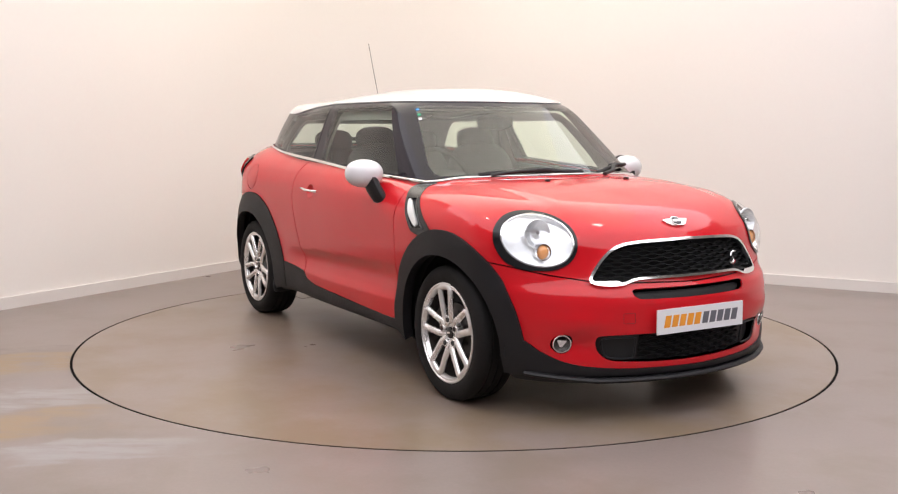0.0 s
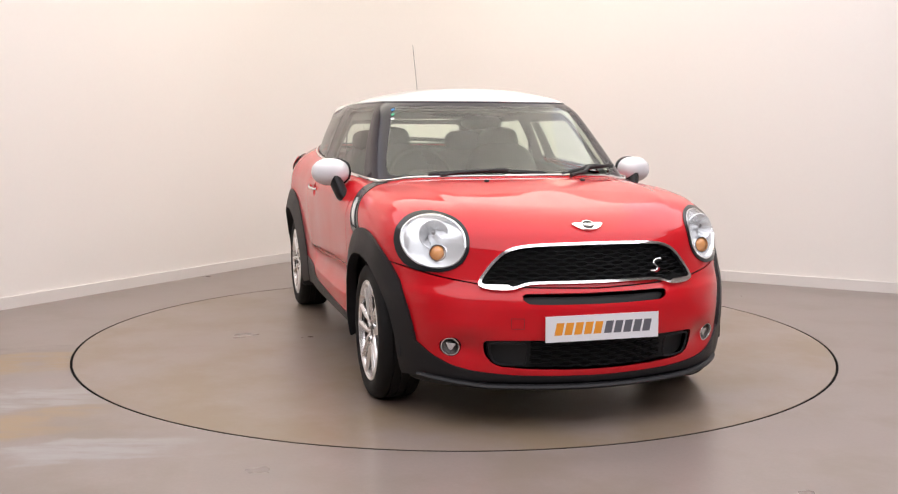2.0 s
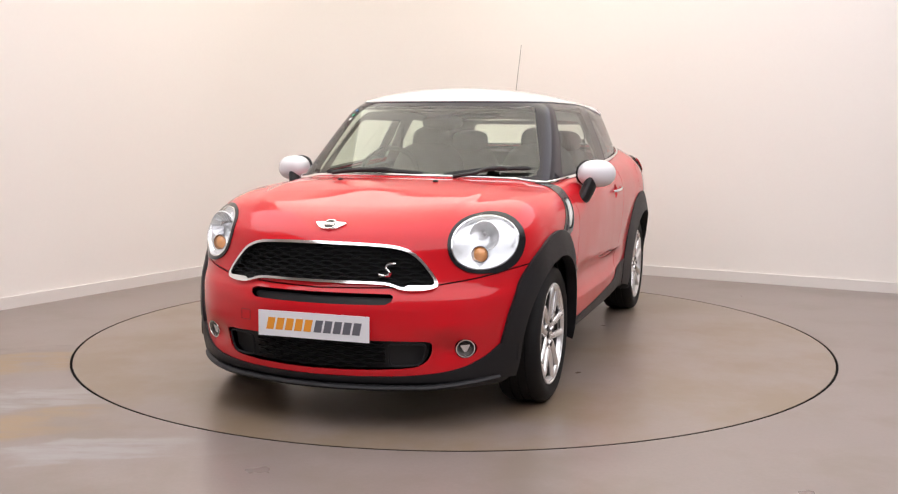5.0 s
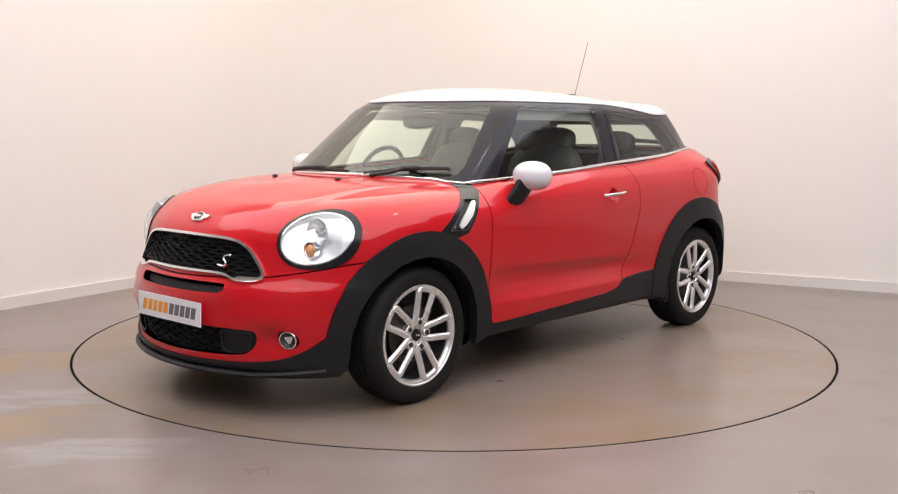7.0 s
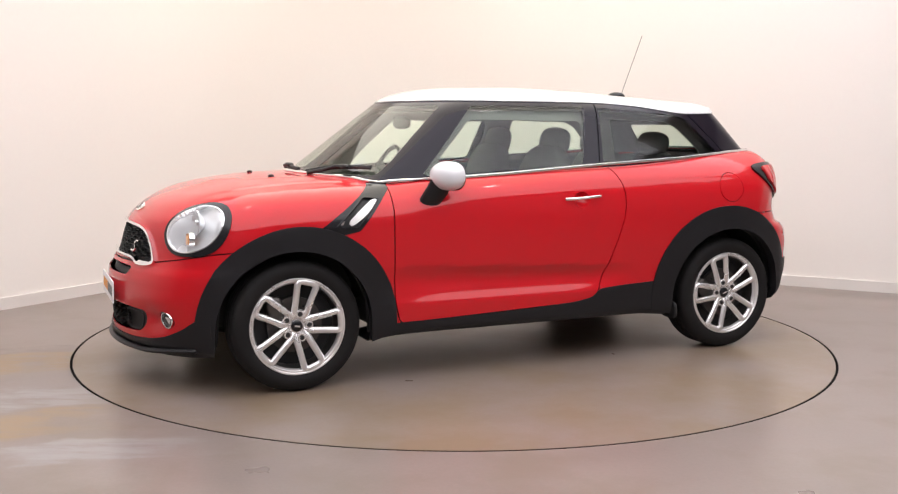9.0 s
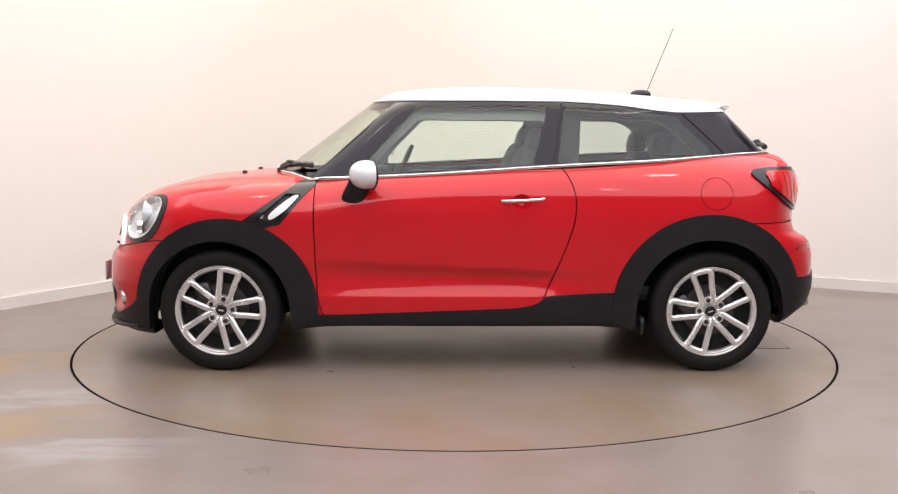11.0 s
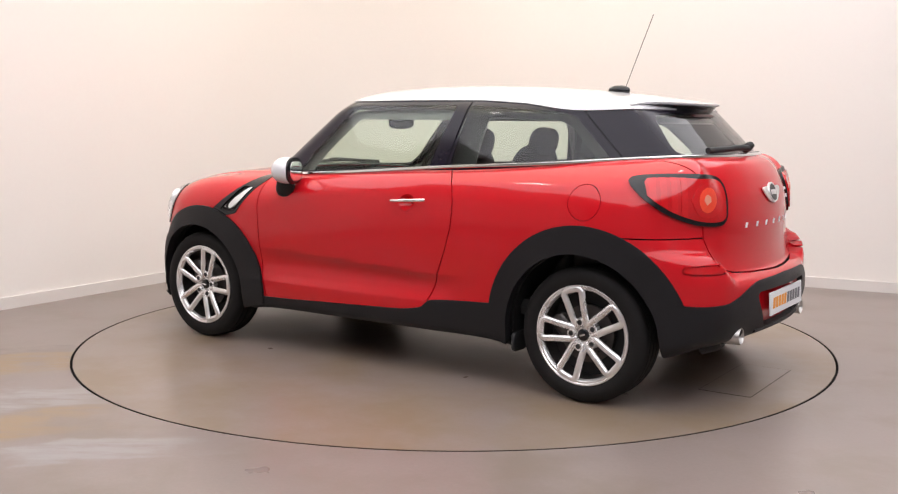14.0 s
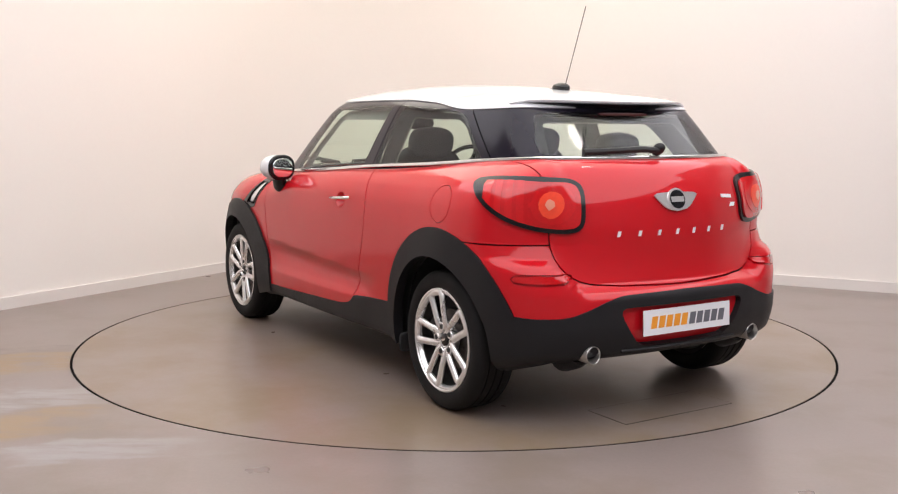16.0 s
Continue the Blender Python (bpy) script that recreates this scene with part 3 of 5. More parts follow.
for s in "LR":
    top.emit({"seam"}, "pillar_seam", TRIM, car, s, off=-0.010, depth=0)
    top.emit({"quarter_seam"}, "pillar_seam", TRIM, car, s, off=-0.010, depth=0)
top.emit({"hidden"}, "waist_trim", CABIN, car, off=-0.028, depth=0)
top.emit({"roof"}, "headliner", HEADLINER, car, off=-0.04, depth=0)
top.emit({"screen"}, "windscreen", GLASS_SCREEN, car, depth=0, label="curved windscreen")
top.emit({"back_glass"}, "rear_window", GLASS_BACK, car, depth=0, label="clear rear window")
for s in "LR":
    top.emit({"door_glass"}, "window", GLASS_SIDE, doors[s], s, depth=0, label="door glass")
    top.emit({"rear_side_glass"}, "side_window", GLASS_REAR, car, s, depth=0, label="tinted side window")

# lining of the pillars inside, with openings smaller than the panes
lining = Shell(cabin_form, grid, 1.0)
lining.fill(cols, rows, "lining")
lining.cut(lambda V: V[:, 2] - belt_z(V[:, 0]) + 0.012, {"lining"}, "hidden")
lining.cut(lambda V: rail(V[:, 0]) - V[:, 2], {"lining"}, "hidden")
lining.cut(side_outline(tight_outline([(0.56, 1.030), (-0.415, 1.075), (-0.42, 1.352), (0.262, 1.358), (0.45, 1.17)], 0.05), 0), {"lining"}, "open", where=door_side)
lining.cut(side_outline(tight_outline([(-0.60, 1.112), (-0.62, 1.366), (-1.02, 1.350), (-1.10, 1.315), (-1.25, 1.17), (-1.24, 1.135)], 0.045), 0), {"lining"}, "open", where=door_side)
lining.cut(lambda V: inside(V[:, 1], V[:, 2], tight_outline(SCREEN, 0.05)) - 0.015, {"lining"}, "open", where=lambda V: V[:, 0] > 0.2)
lining.cut(lambda V: inside(V[:, 1], V[:, 2], tight_outline([(-0.49, 1.165), (0.49, 1.165), (0.42, 1.35), (-0.42, 1.35)], 0.06)), {"lining"}, "open", where=lambda V: V[:, 0] < -1.2)
lining.cut(lambda V: V[:, 0] + 0.44, {"lining"}, "rear_lining")
lining.emit({"rear_lining"}, "window_border", LINING, car, off=-0.05, depth=0, label="dark borders behind the rear glass")
lining.emit({"lining", "rear_lining"}, "pillar_lining", LINING_INNER, car, off=-0.058, depth=0, label="pale grey inner pillar lining")


def top_z(x, y):
    """The height of the body's upper surface."""
    lo, hi = 0.6, 1.3
    for _ in range(30):
        mid = (lo + hi) / 2
        lo, hi = (mid, hi) if body_form(np.array([[x, y, mid]]))[0] < 0 else (lo, mid)
    return lo


def on_nose(y, z):
    """The foremost point of the body at this place across and height."""
    lo, hi = 1.2, 2.3
    for _ in range(30):
        mid = (lo + hi) / 2
        lo, hi = (mid, hi) if body_form(np.array([[mid, y, z]]))[0] < 0 else (lo, mid)
    return lo


def on_tail(y, z):
    lo, hi = -2.3, -1.2
    for _ in range(30):
        mid = (lo + hi) / 2
        lo, hi = (lo, mid) if body_form(np.array([[mid, y, z]]))[0] < 0 else (mid, hi)
    return hi


def flank_y(x, z):
    lo, hi = 0.3, 1.2
    for _ in range(30):
        mid = (lo + hi) / 2
        lo, hi = (mid, hi) if body_form(np.array([[x, mid, z]]))[0] < 0 else (lo, mid)
    return lo


def revolve(profile, n=48, closed=False):
    """A solid of revolution about the y axis from (radius, y) pairs."""
    bm = bmesh.new()
    rings = []
    for r, y in profile:
        rings.append([bm.verts.new((r * math.cos(a), y, r * math.sin(a))) for a in np.linspace(0, 2 * math.pi, n, endpoint=False)] if r > 1e-6 else [bm.verts.new((0, y, 0))])
    pairs = list(zip(rings, rings[1:])) + ([(rings[-1], rings[0])] if closed else [])
    for u, v in pairs:
        for k in range(n):
            j = (k + 1) % n
            f = [u[k % len(u)], u[j % len(u)], v[j % len(v)], v[k % len(v)]]
            f = list(dict.fromkeys(f))
            if len(f) > 2:
                bm.faces.new(f)
    return bm


def blob(center, size, power=2.6, n=20, m=14, cut=None, turn=None):
    """A rounded box (superellipsoid); cut keeps only local x above that share of the size."""
    bm = bmesh.new()
    e = 2 / power
    sp = lambda v: math.copysign(abs(v) ** e, v)
    rows_ = []
    for j in range(m + 1):
        b = -math.pi / 2 + math.pi * j / m
        ring = []
        for i in range(n):
            a = 2 * math.pi * i / n
            p = Vector((sp(math.cos(b)) * sp(math.cos(a)) * size[0], sp(math.cos(b)) * sp(math.sin(a)) * size[1], sp(math.sin(b)) * size[2]))
            if cut is not None:
                p.x = max(p.x, cut * size[0])
            ring.append(bm.verts.new(p))
        rows_.append(ring)
    for u, v in zip(rows_, rows_[1:]):
        for i in range(n):
            bm.faces.new((u[i], u[(i + 1) % n], v[(i + 1) % n], v[i]))
    bmesh.ops.remove_doubles(bm, verts=bm.verts, dist=1e-5)
    if turn is not None:
        bmesh.ops.transform(bm, matrix=turn, verts=bm.verts)
    bmesh.ops.translate(bm, vec=center, verts=bm.verts)
    return bm


def tube(path, ra, rb=None, n=8, closed=False, up=(0, 0, 1)):
    """A bar of oval section along a path; ra across, rb along up."""
    rb = rb or ra
    bm = bmesh.new()
    P = [Vector(p) for p in path]
    rings = []
    for k, p in enumerate(P):
        a = P[(k - 1) % len(P)] if closed else P[max(k - 1, 0)]
        b = P[(k + 1) % len(P)] if closed else P[min(k + 1, len(P) - 1)]
        d = (b - a).normalized()
        s = d.cross(Vector(up)).normalized()
        u = s.cross(d)
        rings.append([bm.verts.new(p + s * ra * math.cos(t) + u * rb * math.sin(t)) for t in np.linspace(0, 2 * math.pi, n, endpoint=False)])
    for u, v in list(zip(rings, rings[1:])) + ([(rings[-1], rings[0])] if closed else []):
        for k in range(n):
            bm.faces.new((u[k], u[(k + 1) % n], v[(k + 1) % n], v[k]))
    if not closed:
        bm.faces.new(rings[0][::-1])
        bm.faces.new(rings[-1])
    return bm


def plate_mesh(outline, thick, m):
    """A flat outline (u, v) given thickness, set at the pose m (its z axis outward)."""
    bm = bmesh.new()
    a = [bm.verts.new((u, v, 0)) for u, v in outline]
    b = [bm.verts.new((u, v, thick)) for u, v in outline]
    bm.faces.new(a[::-1])
    bm.faces.new(b)
    for i in range(len(a)):
        j = (i + 1) % len(a)
        bm.faces.new((a[i], a[j], b[j], b[i]))
    bmesh.ops.transform(bm, matrix=m, verts=bm.verts)
    return bm


def facing(p, n, right):
    """A pose at p whose z axis is n and whose x axis lies along right."""
    z = Vector(n).normalized()
    x = (Vector(right) - z * Vector(right).dot(z)).normalized()
    y = z.cross(x)
    return Matrix(((x.x, y.x, z.x, p[0]), (x.y, y.y, z.y, p[1]), (x.z, y.z, z.z, p[2]), (0, 0, 0, 1)))


def nose_pose(y, z, lift=0.0):
    p = np.array([[on_nose(abs(y), z), y, z]])
    n = body.normals(p)[0]
    return facing(p[0] + n * lift, n, (0, 1, 0))


def tail_pose(y, z, lift=0.0):
    p = np.array([[on_tail(abs(y), z), y, z]])
    n = body.normals(p)[0]
    return facing(p[0] + n * lift, n, (0, -1, 0))


# ---- wheels ----
def wheel_set():
    """One alloy wheel with tyre, its outer face towards +y."""
    w = new("wheel")
    R = 0.324
    side = [(0.236, 0.082), (0.240, 0.096), (0.252, 0.103), (0.275, 0.107), (0.298, 0.103), (0.312, 0.094), (0.320, 0.082), (R, 0.066)]
    tread = []
    for y0, y1 in ((0.066, 0.048), (0.040, 0.008), (-0.000, -0.032), (-0.040, -0.066)):
        tread += [(R - 0.007, y0 + 0.001), (R, y0), (R, y1), (R - 0.007, y1 - 0.001)]
    prof = side[:-1] + tread[1:-1] + [(r, -y) for r, y in side[::-1][1:]]
    part("tyre", revolve(prof, 72, closed=True), RUBBER, w, "black rubber tyre")
    rim = part("rim", revolve([(0.232, 0.078), (0.241, 0.092), (0.239, 0.099), (0.233, 0.100), (0.229, 0.095), (0.221, 0.095), (0.215, 0.088), (0.211, 0.074)], 64), ALLOY, w, "silver alloy rim")
    # barrel in darker steel than the rim: shade behind the spokes as colour
    part("barrel", revolve([(0.212, 0.076), (0.208, 0.040), (0.205, 0.0), (0.215, -0.08), (0.236, -0.095)], 48), STEEL, w, "wheel barrel, painted dark for the shade behind the spokes")
    for k in range(5):
        a0 = math.radians(95 + 72 * k)
        c, s = math.cos(a0), math.sin(a0)
        uv = [(0.036, 0.022, 0.066), (0.075, 0.031, 0.079), (0.12, 0.036, 0.084), (0.165, 0.042, 0.086), (0.198, 0.047, 0.088), (0.214, 0.042, 0.088), (0.221, 0.024, 0.088)]
        path = [(r * c - t * s, y, r * s + t * c) for r, t, y in uv + [(r, -t, y) for r, t, y in uv[::-1]]]
        part("spoke", tube(path, 0.0170, 0.0135, 10, up=(0, 1, 0)), ALLOY, rim)
        # raised dark disc stands for the shade inside each bolt hole
        bm = revolve([(0.0, 0.089), (0.011, 0.089), (0.0125, 0.086), (0.0125, 0.05)], 14)
        bmesh.ops.translate(bm, vec=(0.061 * c, 0, 0.061 * s), verts=bm.verts)
        part("bolt_hole", bm, TRIM, rim)
        bm = revolve([(0.0, 0.086), (0.019, 0.086), (0.022, 0.082), (0.023, 0.05)], 18)
        bmesh.ops.translate(bm, vec=(0.061 * c, 0, 0.061 * s), verts=bm.verts)
        part("bolt_boss", bm, ALLOY, rim)
    part("hub", revolve([(0.0, 0.070), (0.030, 0.072), (0.054, 0.067), (0.066, 0.056), (0.067, 0.04), (0.05, 0.02)], 40), ALLOY, rim)
    cap = part("hub_cap", revolve([(0.0, 0.084), (0.020, 0.083), (0.028, 0.079), (0.029, 0.068)], 28), GLOSS, rim, "round black hub cap")
    bm = plate_mesh([(-0.014, -0.004), (0.014, -0.004), (0.014, 0.004), (-0.014, 0.004)], 0.0012, facing((0, 0.0843, 0), (0, 1, 0), (-1, 0, 0)))
    part("cap_mark", bm, CHROME, cap)
    part("brake_disc", revolve([(0.06, 0.034), (0.138, 0.034), (0.138, 0.012), (0.06, 0.012)], 40, closed=True), STEEL, w, "worn steel brake disc")
    part("barrel_back", revolve([(0.0, 0.0), (0.204, 0.0)], 32), TRIM, w)
    for i in range(30):
        a = 2 * math.pi * i / 30
        if i % 3 == 0:
            bm = revolve([(0.0, 0.036), (0.006, 0.036), (0.006, 0.030)], 8)
            bmesh.ops.translate(bm, vec=(0.10 * math.cos(a), 0, 0.10 * math.sin(a)), verts=bm.verts)
            part("disc_hole", bm, TRIM, w)
    cal = blob((0.105, 0.03, 0.06), (0.045, 0.028, 0.07), 3.5, turn=pose(0, 0, 0, 0, 25, 0))
    part("brake_caliper", cal, STEEL, w)
    w.parent = car
    return w


first = wheel_set()
first.matrix_basis = pose(1.2975, 0.757, 0.3235, 0, -9, 0)
copy_thing(first, pose(-1.2975, 0.757, 0.3235, 0, 20, 0))
for x, a in ((1.2975, 12), (-1.2975, 40)):
    copy_thing(first, pose(x, -0.757, 0.3235, 0, a, 180))
for x in (1.2975, -1.2975):
    for sgn in (1, -1):
        bm = bmesh.new()
        ring = []
        for a in np.linspace(-6 if x > 0 else -12, 186 if x > 0 else 180, 34):
            q = (x + 0.410 * math.cos(radians(a)), 0.325 + 0.410 * math.sin(radians(a)))
            ring.append([bm.verts.new((q[0], sgn * y, q[1])) for y in (0.50, 0.80)])
        for u, v in zip(ring, ring[1:]):
            bm.faces.new((u[0], u[1], v[1], v[0]))
        bm.faces.new([r[0] for r in ring])
        part("wheel_well", bm, TRIM, car)

# ---- chrome, handles, mirrors ----
def belt_strip():
    pts = []
    for y in np.linspace(0, 0.70, 12):
        x = 1.105 - 0.57 * y ** 2
        pts.append((x, y, top_z(x, y) + 0.006))
    for x in np.linspace(0.77, -1.56, 40):
        y = float(cabin_y(x)) + 0.013
        pts.append((x, y, float(belt_z(x)) + 0.006))
    for y in np.linspace(0.57, 0.0, 12):
        pts.append((-1.760 + 0.34 * y ** 2, y, 1.157))
    for s in (1, -1):
        part("belt_strip", tube([(x, s * y, z) for x, y, z in pts], 0.007, 0.0085, 8), CHROME, car, "thin chrome waistline strip")


belt_strip()
for sgn, s in ((1, "L"), (-1, "R")):
    hy = flank_y(-0.29, 0.913)
    hp = [(-0.182, sgn * (hy + 0.006), 0.908), (-0.20, sgn * (hy + 0.022), 0.909), (-0.29, sgn * (hy + 0.034), 0.914), (-0.38, sgn * (hy + 0.022), 0.919), (-0.402, sgn * (hy + 0.006), 0.920)]
    part("handle", tube(hp, 0.006, 0.0075, 10), CHROME, doors[s], "chrome door handle")
    m = part("mirror", blob((0.522, sgn * 0.902, 1.046), (0.086, 0.102, 0.074), 2.2, 30, 18, cut=-0.4, turn=pose(0, 0, 0, 0, 0, 17 * sgn)), WHITE, car, "white door mirror")
    part("mirror_rim", blob((0.491, sgn * 0.8835, 1.045), (0.015, 0.1005, 0.0765), 2.4, 28, 14, turn=pose(0, 0, 0, 0, 0, 17 * sgn)), GLOSS, m)
    part("mirror_glass", blob((0.4775, sgn * 0.8795, 1.044), (0.004, 0.076, 0.056), 2.6, 28, 10, turn=pose(0, 0, 0, 0, 0, 17 * sgn)), MIRROR_GLASS, m, "mirror glass")
    part("mirror_foot", tube([(0.610, sgn * 0.785, 0.912), (0.606, sgn * 0.822, 0.898), (0.594, sgn * 0.850, 0.925), (0.568, sgn * 0.870, 0.972), (0.550, sgn * 0.884, 1.02)], 0.036, 0.060, 14, up=(1, 0, 0)), PLASTIC, m, "black mirror foot")
    # washer jets on the bonnet
    part("washer_jet", blob((1.27, sgn * 0.254, top_z(1.27, 0.254) + 0.004), (0.016, 0.012, 0.008), 2.5, 10, 6), TRIM, car)
    # exhaust
    p0 = Vector((-1.800, sgn * 0.485, 0.334))
    bm = revolve([(0.034, 0.0), (0.034, 0.13), (0.037, 0.134), (0.040, 0.13), (0.040, 0.0)], 28)
    bmesh.ops.transform(bm, matrix=Matrix.Translation(p0) @ pose(0, 0, 0, 0, 0, 90), verts=bm.verts)
    ex = part("exhaust_tip", bm, material("satin_steel", (0.50, 0.48, 0.46), rough=0.32, metal=0.9, grain=0.15, scale=60), car, "satin steel exhaust tip")
    bm = revolve([(0.0, 0.05), (0.034, 0.05)], 20)
    bmesh.ops.transform(bm, matrix=Matrix.Translation(p0) @ pose(0, 0, 0, 0, 0, 90), verts=bm.verts)
    part("exhaust_bore", bm, TRIM, ex)
    bm = revolve([(0.046, -0.03), (0.048, 0.045), (0.058, 0.050), (0.078, 0.030), (0.105, -0.04)], 24)
    bmesh.ops.transform(bm, matrix=Matrix.Translation(p0) @ pose(0, 0, 0, 0, 0, 90), verts=bm.verts)
    part("exhaust_collar", bm, PLASTIC, ex, "black plastic collar")
    part("mud_flap", blob((-0.93, sgn * 0.80, 0.245), (0.012, 0.07, 0.05), 4, 12, 8), TRIM, car)
    # fog lamp
    fp = nose_pose(sgn * 0.615, 0.356, -0.004)
    turn = fp @ pose(0, 0, 0, 90, 0, 0)
    fog = part("fog_lamp", (lambda b: (bmesh.ops.transform(b, matrix=turn, verts=b.verts), b)[1])(revolve([(0.043, -0.02), (0.043, 0.002), (0.041, 0.006), (0.037, 0.005), (0.036, -0.01)], 32)), CHROME, car, "round chrome ringed fog lamp")
    bm = revolve([(0.0, -0.022), (0.02, -0.019), (0.032, -0.012), (0.038, -0.002)], 24)
    bmesh.ops.transform(bm, matrix=turn, verts=bm.verts)
    part("reflector_bowl", bm, STEEL, fog)
    bm = revolve([(0.0, 0.011), (0.02, 0.009), (0.038, 0.003)], 24)
    bmesh.ops.transform(bm, matrix=turn, verts=bm.verts)
    part("lens", bm, LENS, fog)
    part("lamp_shade", plate_mesh([(-0.022, 0.012), (0.022, 0.012), (0.006, -0.020), (-0.006, -0.020)], 0.004, fp @ Matrix.Translation((0, 0, -0.010))), CHROME, fog)
    # headlamp innards
    hl = [o for o in car.children if o.name.startswith("headlamp")][0 if sgn > 0 else 1]
    lamp_face = lambda y, z, back: facing((on_nose(y, z) - back, sgn * y, z), (1, 0.10 * sgn, 0.08), (0, 1, 0)) @ pose(0, 0, 0, 90, 0, 0)
    for y, z, back, profile, mt, nm, lb in (
            (0.642, 0.748, 0.030, [(0.0, 0.014), (0.014, 0.012), (0.027, 0.004), (0.033, -0.012)], AMBER, "indicator", "amber indicator"),
            (0.642, 0.748, 0.028, [(0.033, -0.020), (0.034, 0.006), (0.037, 0.006), (0.040, -0.020)], CHROME, "indicator_ring", ""),
            (0.650, 0.830, 0.032, [(0.0, 0.016), (0.009, 0.014), (0.014, 0.006), (0.016, -0.02)], CHROME, "bulb", "chrome capped bulb"),
            (0.650, 0.826, 0.032, [(0.014, -0.034), (0.030, -0.026), (0.048, -0.010), (0.060, 0.008), (0.063, 0.010), (0.066, 0.006)], REFLECTOR, "beam_bowl", "bright dipped beam bowl")):
        bm = revolve(profile, 30)
        bmesh.ops.transform(bm, matrix=lamp_face(y, z, back), verts=bm.verts)
        part(nm, bm, mt, hl, lb)
    q = lamp_face(0.650, 0.826, 0.032)
    for k in range(14):
        a = 2 * math.pi * k / 14
        part("flute", tube([q @ Vector((rr * math.cos(a), yy, rr * math.sin(a))) for rr, yy in ((0.020, -0.029), (0.034, -0.021), (0.048, -0.007), (0.059, 0.007))], 0.0022, 0.0022, 5, up=(0.2, 0.3, 0.9)), REFLECTOR, hl)
    # bright frame and small mark on the side panel
    rim = [(x, sgn * (flank_y(x, z) + 0.004), z) for x, z in VENT_FRAME[::2]]
    part("vent_frame", tube(rim, 0.004, 0.004, 6, closed=True, up=(0, 1, 0)), GLOSS, car, "raised gloss black vent frame")
    part("vent_mark", plate_mesh([(-0.010, -0.010), (0.004, -0.010), (0.010, 0.010), (-0.004, 0.010)], 0.003, facing((1.068, sgn * (flank_y(1.068, 0.822) - 0.008), 0.822), (0, sgn, 0), (-sgn, 0, 0))), CHROME, car)

# ---- grille and intakes ----
body.emit({"grille"}, "grille_back", TRIM, frame_part, off=-0.03, depth=0)
body.emit({"slot"}, "upper_slot", TRIM, car, off=-0.03, depth=-0.03, label="narrow black slot")
intake = body.emit({"intake"}, "lower_intake", TRIM, car, off=-0.035, depth=-0.035, label="black lower air intake")


def slats(outline, z0, z1, n, inset, parent, back, mat, limit=9.0):
    """Wavy bars that meet in a flat honeycomb."""
    count = 0
    for z in np.linspace(z0, z1, n):
        ys = np.linspace(0, 0.52, 60)
        d = inside(ys, np.full(60, z), outline)
        run = [y for y, k in zip(ys, d) if k < -inset and y < limit]
        count += 1
        if len(run) > 3:
            pts = [(on_nose(abs(y), z) - back, y, z + 0.0032 * math.copysign(min(1.0, abs(2 * math.sin(2 * math.pi * y / 0.085 + math.pi * count))), math.sin(2 * math.pi * y / 0.085 + math.pi * count))) for y in np.linspace(-run[-1], run[-1], 90)]
            part("slat", tube(pts, 0.009, 0.0036, 5), mat, parent)


slats(soft_outline(GRILLE, 2), 0.640, 0.776, 10, 0.020, frame_part, 0.014, GRILLE_BLACK)
INTAKE = soft_outline([(-0.3, 0.398), (0.47, 0.398), (0.498, 0.385), (0.478, 0.300), (0.39, 0.268), (-0.3, 0.262)], 2)
slats(INTAKE, 0.280, 0.385, 7, 0.012, intake, 0.016, GRILLE_BLACK, 0.30)
for sgn in (1, -1):
    o = soft_outline([(0.335, 0.385), (0.455, 0.385), (0.472, 0.37), (0.455, 0.305), (0.43, 0.288), (0.335, 0.285), (0.322, 0.30), (0.322, 0.37)], 2)
    part("side_inlet", tube([(on_nose(u, v) - 0.004, sgn * u, v) for u, v in o], 0.005, 0.005, 6, closed=True, up=(1, 0, 0)), PLASTIC, intake)

part("tow_cover", tube([nose_pose(-0.36 + u, 0.468 + v, 0.0005).translation for u, v in tight_outline([(-0.026, -0.022), (0.026, -0.022), (0.026, 0.022), (-0.026, 0.022)], 0.008, 2)], 0.0008, 0.0008, 5, closed=True, up=(1, 0, 0)), TRIM, car)

# model mark on the grille: a slim slanted double curve
mk = nose_pose(0.294, 0.690, 0.008)
mark = [(-0.034, -0.026), (-0.012, -0.029), (0.006, -0.024), (0.010, -0.012), (0.000, -0.002), (-0.008, 0.006), (-0.004, 0.018), (0.012, 0.025), (0.034, 0.026)]
part("grille_badge", tube([mk @ Vector((u, v, 0.004)) for u, v in mark], 0.0050, 0.004, 6, up=(1, 0, 0)), CHROME, frame_part, "small curved chrome badge")
part("badge_stripe", tube([mk @ Vector((u + 0.008, v - 0.003, 0.005)) for u, v in mark[1:4]], 0.003, 0.003, 6, up=(1, 0, 0)), REDMARK, frame_part)


